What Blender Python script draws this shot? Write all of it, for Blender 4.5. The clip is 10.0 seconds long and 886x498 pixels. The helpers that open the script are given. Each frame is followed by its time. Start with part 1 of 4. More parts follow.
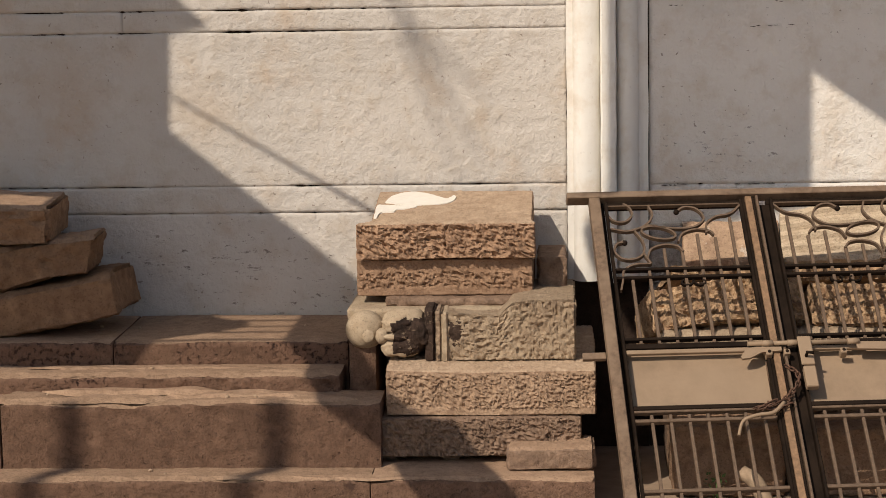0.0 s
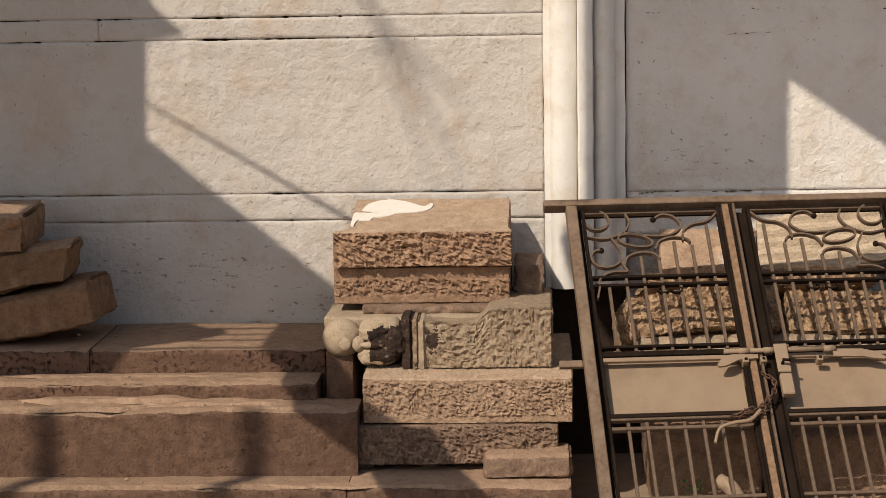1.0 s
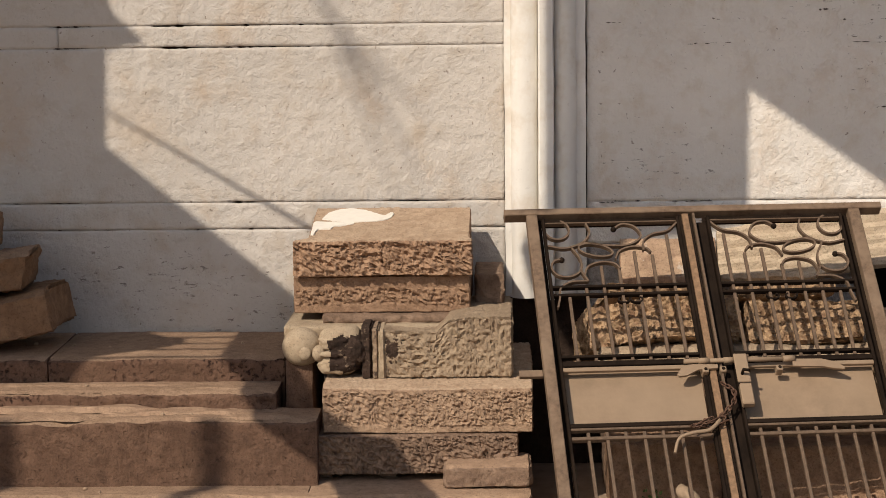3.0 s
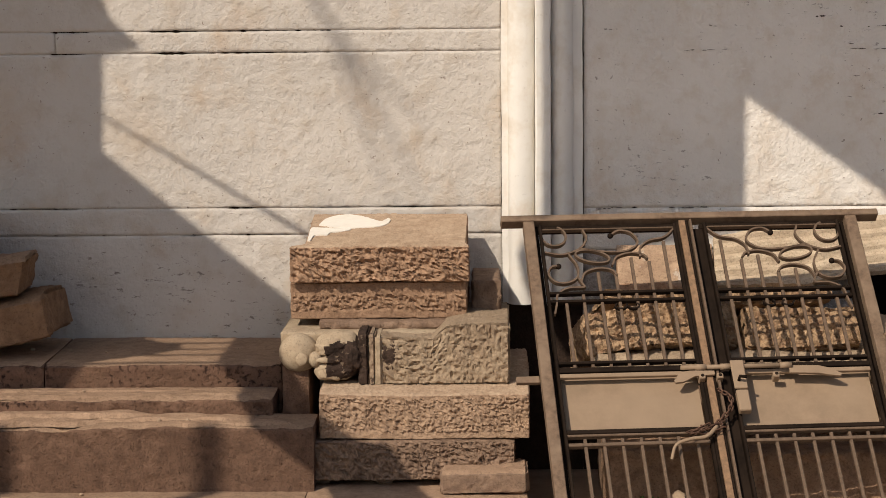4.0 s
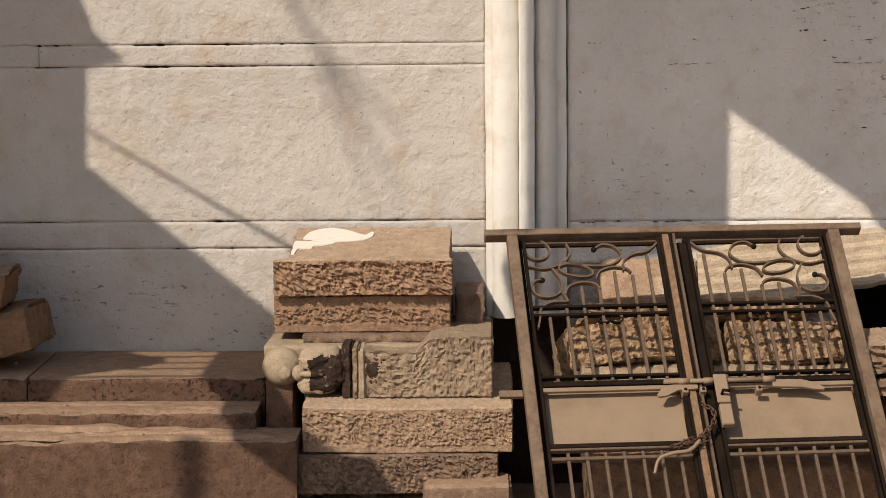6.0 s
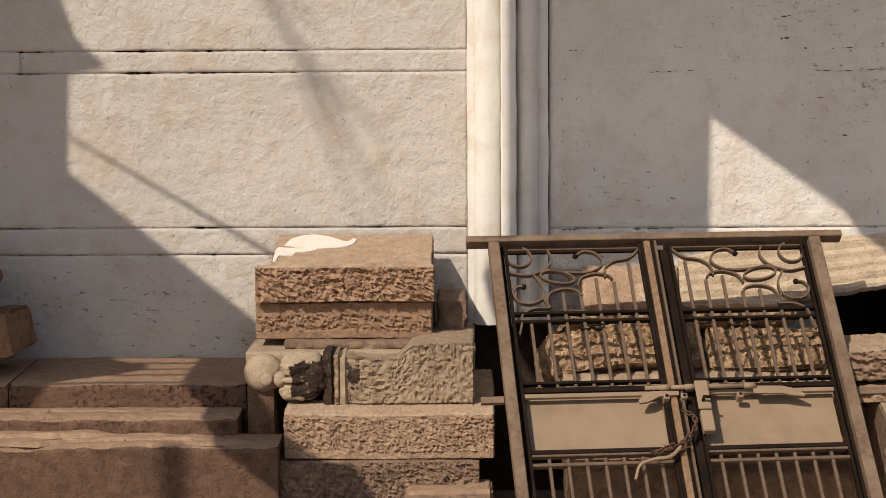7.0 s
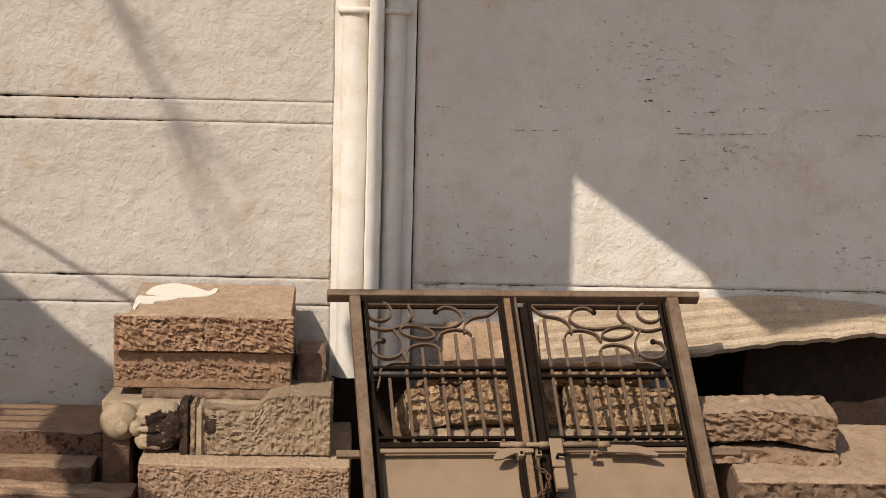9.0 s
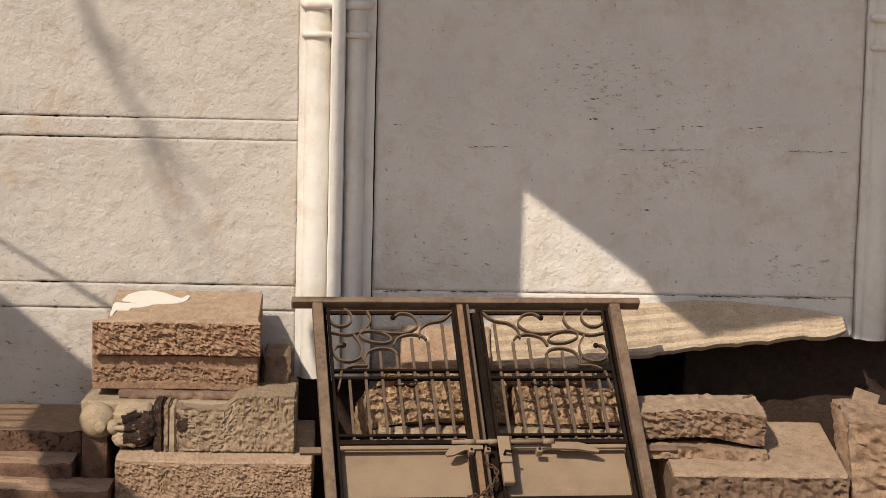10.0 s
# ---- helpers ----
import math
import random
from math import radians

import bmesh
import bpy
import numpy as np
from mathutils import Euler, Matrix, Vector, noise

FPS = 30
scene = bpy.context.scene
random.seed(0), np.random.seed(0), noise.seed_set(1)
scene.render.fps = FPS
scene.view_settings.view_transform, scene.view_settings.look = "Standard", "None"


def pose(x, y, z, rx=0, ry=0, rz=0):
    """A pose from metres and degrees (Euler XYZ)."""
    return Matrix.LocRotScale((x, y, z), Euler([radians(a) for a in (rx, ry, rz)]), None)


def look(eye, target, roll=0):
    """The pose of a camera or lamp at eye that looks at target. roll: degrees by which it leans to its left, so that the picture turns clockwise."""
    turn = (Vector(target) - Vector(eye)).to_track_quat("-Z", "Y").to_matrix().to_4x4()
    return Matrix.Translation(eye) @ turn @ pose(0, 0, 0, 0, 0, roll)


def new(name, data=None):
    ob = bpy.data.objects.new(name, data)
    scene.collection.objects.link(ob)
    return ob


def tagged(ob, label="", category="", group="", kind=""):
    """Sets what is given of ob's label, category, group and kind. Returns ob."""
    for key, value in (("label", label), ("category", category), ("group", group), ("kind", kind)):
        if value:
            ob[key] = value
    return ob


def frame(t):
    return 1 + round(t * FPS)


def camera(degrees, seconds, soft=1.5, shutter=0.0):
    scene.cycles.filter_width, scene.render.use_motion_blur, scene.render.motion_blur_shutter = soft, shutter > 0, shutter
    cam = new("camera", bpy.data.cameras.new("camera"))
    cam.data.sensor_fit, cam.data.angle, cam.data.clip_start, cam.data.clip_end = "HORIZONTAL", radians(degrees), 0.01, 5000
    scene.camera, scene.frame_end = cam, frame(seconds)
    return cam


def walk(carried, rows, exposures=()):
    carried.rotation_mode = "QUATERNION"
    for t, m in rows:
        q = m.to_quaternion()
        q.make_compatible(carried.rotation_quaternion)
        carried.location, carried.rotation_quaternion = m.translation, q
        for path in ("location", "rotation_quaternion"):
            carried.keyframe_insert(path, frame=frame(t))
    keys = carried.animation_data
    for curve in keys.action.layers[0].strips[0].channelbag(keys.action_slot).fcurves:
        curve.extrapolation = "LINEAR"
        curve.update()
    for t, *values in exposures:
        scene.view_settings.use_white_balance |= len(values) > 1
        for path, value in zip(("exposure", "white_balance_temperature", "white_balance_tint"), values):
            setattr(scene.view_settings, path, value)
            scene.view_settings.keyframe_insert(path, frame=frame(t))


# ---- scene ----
cam = camera(24.0, 10.0, soft=0.75)
PATH = [
    (0, (0.477, -8.548, 2.103), (0.366, -6.572, 1.813), -1.0),
    (0.5, (0.479, -8.533, 2.091), (0.372, -6.556, 1.807), -1.0),
    (1, (0.502, -8.541, 2.107), (0.407, -6.564, 1.823), -1.0),
    (1.2, (0.498, -8.539, 2.106), (0.417, -6.561, 1.825), -0.84),
    (1.5, (0.496, -8.529, 2.106), (0.43, -6.55, 1.825), -0.8),
    (2, (0.505, -8.528, 2.108), (0.443, -6.549, 1.829), -0.6),
    (2.5, (0.507, -8.528, 2.115), (0.446, -6.549, 1.836), -0.7),
    (4, (0.494, -8.529, 2.113), (0.442, -6.548, 1.841), -0.6),
    (4.5, (0.499, -8.538, 2.117), (0.443, -6.557, 1.85), -0.6),
    (5, (0.513, -8.524, 2.107), (0.459, -6.542, 1.845), -0.6),
    (5.5, (0.516, -8.524, 2.126), (0.467, -6.542, 1.862), -0.6),
    (7, (0.52, -8.537, 2.106), (0.495, -6.553, 1.855), -0.4),
    (7.5, (0.534, -8.537, 2.124), (0.519, -6.552, 1.875), -0.4),
    (7.8, (0.546, -8.535, 2.101), (0.553, -6.549, 1.868), -0.21),
    (8, (0.551, -8.545, 2.086), (0.59, -6.559, 1.857), -0.0),
    (8.2, (0.576, -8.546, 2.104), (0.627, -6.561, 1.867), 0.05),
    (8.5, (0.618, -8.549, 2.139), (0.672, -6.564, 1.903), 0.9),
    (8.8, (0.623, -8.552, 2.132), (0.692, -6.564, 1.921), 1.32),
    (9, (0.623, -8.565, 2.128), (0.705, -6.577, 1.925), 1.4),
    (9.5, (0.663, -8.613, 2.125), (0.752, -6.624, 1.931), 1.5),
    (9.7, (0.676, -8.656, 2.187), (0.770, -6.669, 1.974), 1.55),
    (9.8, (0.683, -8.716, 2.219), (0.778, -6.731, 1.999), 1.59),
    (10, (0.696, -9.137, 2.285), (0.797, -7.151, 2.07), 1.4),
]
walk(cam, [(t, look(eye, target, roll)) for t, eye, target, roll in PATH])

# ---- light ----
SUN_K, SUN_M = 0.66, 1.10          # the sun's ray goes (K, 1, -M)
world = bpy.data.worlds.new("world")
scene.world = world
world.use_nodes = True
wn = world.node_tree
sky = wn.nodes.new("ShaderNodeTexSky")
sky.sky_type = "NISHITA"
sky.sun_disc = False
sky.dust_density, sky.air_density = 2.2, 1.0
sky.sun_elevation = math.atan2(SUN_M, math.hypot(SUN_K, 1))
sky.sun_rotation = math.atan2(-SUN_K, -1)
wn.links.new(sky.outputs[0], wn.nodes["Background"].inputs[0])
wn.nodes["Background"].inputs[1].default_value = 0.090
sun_data = bpy.data.lights.new("sun", "SUN")
sun_data.energy, sun_data.angle, sun_data.color = 3.9, radians(0.3), (1.0, 0.87, 0.715)
sun = new("sun", sun_data)
sun.matrix_world = look((-SUN_K * 20, -20, SUN_M * 20), (0, 0, 0))


# ---- materials ----
def nodes_of(name):
    m = bpy.data.materials.new(name)
    m.use_nodes = True
    return m, m.node_tree, m.node_tree.nodes["Principled BSDF"]


def ramp(nt, fac, stops):
    r = nt.nodes.new("ShaderNodeValToRGB")
    el = r.color_ramp.elements
    while len(el) < len(stops):
        el.new(0.5)
    for e, (p, c) in zip(el, stops):
        e.position, e.color = p, (*c, 1) if len(c) == 3 else c
    nt.links.new(fac, r.inputs[0])
    return r.outputs[0]


def tex(nt, kind, scale, detail=6.0, rough=0.6, stretch=(1, 1, 1)):
    co = nt.nodes.new("ShaderNodeTexCoord")
    mp = nt.nodes.new("ShaderNodeMapping")
    mp.inputs["Scale"].default_value = stretch
    nt.links.new(co.outputs["Object"], mp.inputs[0])
    if kind == "noise":
        n = nt.nodes.new("ShaderNodeTexNoise")
        n.inputs["Scale"].default_value, n.inputs["Detail"].default_value, n.inputs["Roughness"].default_value = scale, detail, rough
    else:
        n = nt.nodes.new("ShaderNodeTexVoronoi")
        n.inputs["Scale"].default_value = scale
    nt.links.new(mp.outputs[0], n.inputs["Vector"])
    return n.outputs[0]


def mix(nt, fac, a, b, mode="MIX"):
    n = nt.nodes.new("ShaderNodeMix")
    n.data_type, n.blend_type = "RGBA", mode
    for sock, v in ((n.inputs[0], fac), (n.inputs[6], a), (n.inputs[7], b)):
        if isinstance(v, (int, float)):
            sock.default_value = v
        elif isinstance(v, tuple):
            sock.default_value = (*v, 1)
        else:
            nt.links.new(v, sock)
    return n.outputs[2]


def bump(nt, bsdf, layers):
    """layers: (height socket, strength, distance), the coarse first."""
    last = None
    for h, s, d in layers:
        b = nt.nodes.new("ShaderNodeBump")
        b.inputs["Strength"].default_value, b.inputs["Distance"].default_value = s, d
        nt.links.new(h, b.inputs["Height"])
        if last:
            nt.links.new(last, b.inputs["Normal"])
        last = b.outputs[0]
    nt.links.new(last, bsdf.inputs["Normal"])


def stone_mat(name, light, mid, dark, stain=(0.05, 0.035, 0.03), stain_at=0.66, grain=110, relief=0.004, pits=0.0, stain_scale=9, streak=0.0, pocked=0.0):
    m, nt, b = nodes_of(name)
    big = tex(nt, "noise", 4.5, 5, 0.6)
    fine = tex(nt, "noise", grain, 4, 0.7)
    med = tex(nt, "noise", 22, 6, 0.65)
    c = ramp(nt, big, [(0.3, mid), (0.68, light)])
    c = mix(nt, ramp(nt, med, [(0.45, (0, 0, 0)), (0.66, (0.8, 0.8, 0.8))]), c, dark)
    c = mix(nt, ramp(nt, fine, [(0.33, (0.7, 0.7, 0.7)), (0.48, (0, 0, 0))]), c, tuple(v * 0.5 for v in mid))
    pale = tex(nt, "noise", 13, 6, 0.7)
    c = mix(nt, ramp(nt, pale, [(0.55, (0, 0, 0)), (0.7, (0.65, 0.65, 0.65))]), c, tuple(min(0.8, v * 1.25) for v in light))
    st = tex(nt, "noise", stain_scale, 8, 0.7)
    c = mix(nt, ramp(nt, st, [(stain_at, (0, 0, 0)), (stain_at + 0.07, (0.85, 0.85, 0.85))]), c, stain)
    info = nt.nodes.new("ShaderNodeObjectInfo")
    c = mix(nt, 1.0, c, ramp(nt, info.outputs["Random"], [(0, (0.84, 0.82, 0.8)), (1, (1.12, 1.1, 1.08))]), "MULTIPLY")
    if pocked:
        # hollows are coloured dark too, painting in the shade inside them
        hollow = tex(nt, "noise", 48, 3, 0.55)
        patch = ramp(nt, tex(nt, "noise", 3.2, 4, 0.6, (1, 1, 0.6)), [(0.42, (0, 0, 0)), (0.56, (1, 1, 1))])
        hole = mix(nt, 1.0, ramp(nt, hollow, [(0.54, (0, 0, 0)), (0.66, (1, 1, 1))]), patch, "MULTIPLY")
        c = mix(nt, patch, c, mix(nt, 0.5, c, (0.15, 0.085, 0.06)))
        c = mix(nt, hole, c, (0.045, 0.025, 0.02))
    nt.links.new(c, b.inputs["Base Color"])
    b.inputs["Roughness"].default_value = 0.92
    b.inputs["Specular IOR Level"].default_value = 0.2
    pick = tex(nt, "noise", 60, 6, 0.66)
    layers = [(med, 0.7, relief * 1.6), (pick, 0.9, relief * 2.2), (fine, 0.8, relief * 0.7)]
    if streak:
        run = tex(nt, "noise", 70, 4, 0.6, (1, 1, 0.12))
        layers.append((run, 0.7, streak))
    if pits:
        pit = ramp(nt, tex(nt, "noise", 55, 2, 0.5), [(0.66, (1, 1, 1)), (0.72, (0, 0, 0))])
        layers.insert(0, (pit, 1.0, pits))
    if pocked:
        layers.insert(0, (ramp(nt, hole, [(0, (1, 1, 1)), (1, (0, 0, 0))]), 1.0, pocked))
    bump(nt, b, layers)
    return m


SANDSTONE = stone_mat("sandstone", (0.384, 0.274, 0.192), (0.318, 0.221, 0.150), (0.228, 0.152, 0.105))
PINKSTONE = stone_mat("pink sandstone", (0.417, 0.276, 0.184), (0.333, 0.217, 0.142), (0.232, 0.143, 0.094))
# Paler stone for upward faces: dust, plus the light on tops painted in.
TOPSTONE = stone_mat("worn dusty stone, light painted in", (0.458, 0.350, 0.252), (0.394, 0.291, 0.205), (0.315, 0.221, 0.150), stain_at=0.78, relief=0.002)
TREAD = stone_mat("worn dusty tread, light painted in", (0.381, 0.266, 0.183), (0.327, 0.221, 0.152), (0.256, 0.171, 0.114), stain_at=0.78, relief=0.003)
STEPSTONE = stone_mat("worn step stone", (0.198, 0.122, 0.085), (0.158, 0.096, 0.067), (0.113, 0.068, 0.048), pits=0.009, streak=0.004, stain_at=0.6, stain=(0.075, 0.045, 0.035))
GREYSTONE = stone_mat("grey brown stone", (0.281, 0.196, 0.140), (0.222, 0.152, 0.109), (0.148, 0.100, 0.074))
SLABSTONE = stone_mat("pale slab stone", (0.688, 0.572, 0.430), (0.628, 0.512, 0.378), (0.533, 0.421, 0.305), stain_at=0.8)
CARVED = stone_mat("carved stone", (0.422, 0.334, 0.239), (0.366, 0.281, 0.197), (0.281, 0.204, 0.141), stain_at=0.75, relief=0.003)
CARVED_PALE = stone_mat("pale smooth carved stone", (0.480, 0.391, 0.282), (0.437, 0.349, 0.247), (0.366, 0.282, 0.194), stain_at=0.8, relief=0.0015)
SOOT = stone_mat("soot blackened carved stone", (0.085, 0.057, 0.043), (0.043, 0.027, 0.022), (0.014, 0.010, 0.008), stain=(0.47, 0.36, 0.26), stain_at=0.575, stain_scale=15, relief=0.004)
SMEARED = stone_mat("smeared carved stone", (0.48, 0.37, 0.265), (0.40, 0.295, 0.205), (0.26, 0.18, 0.13), stain=(0.03, 0.02, 0.017), stain_at=0.52, relief=0.006, stain_scale=20)
MORTARED = stone_mat("stone with mortar", (0.47, 0.34, 0.235), (0.37, 0.255, 0.175), (0.27, 0.18, 0.125), stain=(0.62, 0.57, 0.5), stain_at=0.56)
# Dark grey wall foot: shade behind the gate painted in, with some dirt.
SHADED_FOOT = stone_mat("shaded grimy wall foot", (0.36, 0.34, 0.325), (0.29, 0.27, 0.26), (0.18, 0.165, 0.155))
PILESTONE = stone_mat("tan broken stone", (0.301, 0.193, 0.119), (0.252, 0.157, 0.097), (0.190, 0.114, 0.071), stain_at=0.7)
RUBBLE = stone_mat("rusty rubble stone", (0.503, 0.354, 0.222), (0.387, 0.261, 0.160), (0.194, 0.111, 0.071), stain_at=0.62, relief=0.006)
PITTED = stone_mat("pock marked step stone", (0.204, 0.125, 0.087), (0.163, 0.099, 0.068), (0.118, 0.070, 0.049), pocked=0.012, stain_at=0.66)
# Near-black stone for recesses and gaps: their shade is put into the colour.
SHADESTONE = stone_mat("shade-dark core stone", (0.059, 0.039, 0.030), (0.045, 0.030, 0.023), (0.032, 0.021, 0.016))


def near(nt, point, reach, stretch=(1, 1, 1)):
    """One at the point, falling to nothing at the reach."""
    co = nt.nodes.new("ShaderNodeTexCoord")
    d = nt.nodes.new("ShaderNodeVectorMath")
    d.operation = "SUBTRACT"
    d.inputs[1].default_value = point
    nt.links.new(co.outputs["Object"], d.inputs[0])
    k = nt.nodes.new("ShaderNodeVectorMath")
    k.operation = "MULTIPLY"
    k.inputs[1].default_value = stretch
    nt.links.new(d.outputs[0], k.inputs[0])
    n = nt.nodes.new("ShaderNodeVectorMath")
    n.operation = "LENGTH"
    nt.links.new(k.outputs[0], n.inputs[0])
    r = nt.nodes.new("ShaderNodeMapRange")
    r.inputs["From Min"].default_value, r.inputs["From Max"].default_value = reach, 0.0
    nt.links.new(n.outputs["Value"], r.inputs["Value"])
    return r.outputs[0]


def limewash(name, relief, tint, scuffed=(), rusted=(), scuff_at=0.64, spotted=0.7):
    m, nt, b = nodes_of(name)
    big = tex(nt, "noise", 1.6, 6, 0.6)
    med = tex(nt, "noise", 9, 8, 0.62)
    fine = tex(nt, "noise", 60, 5, 0.6)
    dabs = tex(nt, "noise", 26, 3, 0.55)
    c = ramp(nt, big, [(0.3, tuple(v * 0.86 for v in tint)), (0.7, tint)])
    c = mix(nt, ramp(nt, med, [(0.5, (0, 0, 0)), (0.68, (0.6, 0.6, 0.6))]), c, (tint[0] * 0.78, tint[1] * 0.72, tint[2] * 0.64))
    rust = tex(nt, "noise", 2.3, 7, 0.7)
    c = mix(nt, ramp(nt, rust, [(0.54, (0, 0, 0)), (0.72, (0.42, 0.42, 0.42))]), c, (0.5, 0.33, 0.19))
    spots = ramp(nt, tex(nt, "noise", 38, 3, 0.6), [(0.67, (0, 0, 0)), (0.71, (spotted, spotted, spotted))])
    c = mix(nt, spots, c, (0.22, 0.17, 0.14))
    scuff = ramp(nt, tex(nt, "noise", 24, 7, 0.72, (0.8, 1, 1.25)), [(scuff_at, (0, 0, 0)), (scuff_at + 0.045, (0.7, 0.7, 0.7))])
    c = mix(nt, scuff, c, (0.27, 0.22, 0.19))
    for point, reach in scuffed:
        fray = nt.nodes.new("ShaderNodeMath")
        fray.operation = "MULTIPLY_ADD"
        fray.inputs[1].default_value = 0.13
        nt.links.new(near(nt, point, reach, (0.55, 1, 1)), fray.inputs[0])
        nt.links.new(tex(nt, "noise", 30, 8, 0.75, (0.6, 1, 1.4)), fray.inputs[2])
        c = mix(nt, ramp(nt, fray.outputs[0], [(0.675, (0, 0, 0)), (0.73, (0.75, 0.75, 0.75))]), c, (0.16, 0.13, 0.115))
    for point, reach in rusted:
        fray = nt.nodes.new("ShaderNodeMath")
        fray.operation = "MULTIPLY"
        nt.links.new(near(nt, point, reach), fray.inputs[0])
        nt.links.new(tex(nt, "noise", 7, 6, 0.7), fray.inputs[1])
        c = mix(nt, ramp(nt, fray.outputs[0], [(0.2, (0, 0, 0)), (0.55, (0.38, 0.38, 0.38))]), c, (0.42, 0.29, 0.17))
    nt.links.new(c, b.inputs["Base Color"])
    b.inputs["Roughness"].default_value = 0.9
    b.inputs["Specular IOR Level"].default_value = 0.25
    flake = ramp(nt, tex(nt, "noise", 7, 7, 0.75), [(0.46, (0, 0, 0)), (0.5, (1, 1, 1)), (0.56, (1, 1, 1)), (0.6, (0.3, 0.3, 0.3))])
    bump(nt, b, [(med, 0.6, relief * 2), (flake, 0.35, relief * 0.4), (dabs, 0.7, relief * 1.0), (fine, 0.6, relief * 0.3)])
    return m


LIMEWASH = limewash("limewashed wall", 0.0105, (0.585, 0.545, 0.50), [((-0.85, 0, 0.80), 0.45), ((-0.75, 0, 0.59), 0.22), ((-1.2, 0, 0.78), 0.3), ((-0.45, 0, 0.68), 0.25)], [((-1.56, 0, 1.52), 0.35), ((-1.0, 0, 1.42), 0.3), ((-1.5, 0, 0.62), 0.3)])
LIMEWASH_SMOOTH = limewash("smoother limewashed wall", 0.0115, (0.80, 0.76, 0.705), [((1.9, 0, 2.05), 0.5), ((2.2, 0, 1.7), 0.35), ((1.15, 0, 1.25), 0.3), ((2.75, 0, 1.25), 0.35)], (), 0.70)
PILASTER_WHITE = limewash("thick limewash", 0.0025, (0.81, 0.785, 0.735), scuff_at=0.72, spotted=0.12)


def plain(name, color, rough=0.8, metal=0.0, vary=0.25, scale=30, relief=0.001, dust=None, sheen=0.3):
    m, nt, b = nodes_of(name)
    n1 = tex(nt, "noise", scale, 6, 0.65)
    n2 = tex(nt, "noise", scale * 0.15, 4, 0.6)
    lo, hi = tuple(v * (1 - vary) for v in color), tuple(min(1, v * (1 + vary)) for v in color)
    c = ramp(nt, n1, [(0.3, lo), (0.7, hi)])
    if dust:
        c = mix(nt, ramp(nt, n2, [(0.42, (0, 0, 0)), (0.62, (0.8, 0.8, 0.8))]), c, dust)
    nt.links.new(c, b.inputs["Base Color"])
    b.inputs["Roughness"].default_value, b.inputs["Metallic"].default_value = rough, metal
    b.inputs["Specular IOR Level"].default_value = sheen
    bump(nt, b, [(n1, 0.5, relief)])
    return m


GATE_PAINT = plain("dusty brown gate paint", (0.15, 0.10, 0.066), 0.7, 0, 0.4, 45, 0.0015, (0.22, 0.155, 0.105))
GATE_PANEL = plain("tan sheet metal paint", (0.26, 0.185, 0.122), 0.65, 0, 0.14, 14, 0.0008, (0.29, 0.21, 0.14))
# Dark steel taken nearer black, so shade in the frame's gaps is painted in.
GATE_DARK = plain("dark steel, shade painted in", (0.0125, 0.008, 0.0055), 0.75, 0.0, 0.35, 50, 0.0006, (0.022, 0.014, 0.0095), 0.08)
GATE_BAR = plain("brown bar paint", (0.125, 0.084, 0.056), 0.65, 0, 0.3, 60, 0.0006)
RUSTY = plain("orange rusty strip", (0.22, 0.135, 0.078), 0.75, 0, 0.35, 45, 0.0008)
CHAIN_STEEL = plain("rusty chain steel", (0.11, 0.06, 0.04), 0.6, 0.4, 0.4, 90, 0.0006)
WHITE_PAINT = plain("white paint", (0.74, 0.70, 0.63), 0.7, 0, 0.06, 30, 0.0008)
OLD_WOOD = plain("old grey wood", (0.3, 0.22, 0.15), 0.85, 0, 0.3, 24, 0.002)
LEAF = plain("green leaf", (0.07, 0.12, 0.035), 0.7, 0, 0.3, 60, 0.0005)
CASTER_MAT = plain("shade caster render", (0.42, 0.36, 0.29), 0.9, 0, 0.15, 3, 0.004)
CRACK = plain("grime in a crack", (0.10, 0.08, 0.068), 0.95, 0, 0.3, 60, 0.001)
DUST = plain("dusty earth", (0.27, 0.195, 0.14), 0.95, 0, 0.3, 12, 0.006, (0.33, 0.25, 0.18))


# ---- building helpers ----
def thing(name, loc=(0, 0, 0), label="", category="", group="", kind="", m=None):
    ob = new(name)
    ob.matrix_world = m if m is not None else Matrix.Translation(loc)
    return tagged(ob, label, category, group, kind)


def mesh_of(name, bm, material):
    me = bpy.data.meshes.new(name)
    bm.normal_update()
    bm.to_mesh(me)
    bm.free()
    for mt in material if isinstance(material, (list, tuple)) else [material]:
        me.materials.append(mt)
    return me


def part(name, bm, material, parent=None, label="", smooth=False):
    me = mesh_of(name, bm, material)
    if smooth:
        me.shade_smooth()
    ob = new(name, me)
    if parent is not None:
        ob.parent = parent
    if label:
        ob["label"] = label
    return ob


def box(bm, x0, x1, y0, y1, z0, z1, bevel=0.0, mat=0):
    r = bmesh.ops.create_cube(bm, size=1)
    vs = r["verts"]
    bmesh.ops.transform(bm, verts=vs, matrix=Matrix.Translation(((x0 + x1) / 2, (y0 + y1) / 2, (z0 + z1) / 2)) @ Matrix.Diagonal((x1 - x0, y1 - y0, z1 - z0, 1)))
    faces = {f for v in vs for f in v.link_faces}
    for f in faces:
        f.material_index = mat
    if bevel:
        es = list({e for v in vs for e in v.link_edges})
        bmesh.ops.bevel(bm, geom=es, offset=bevel, segments=1, affect="EDGES")
    return vs


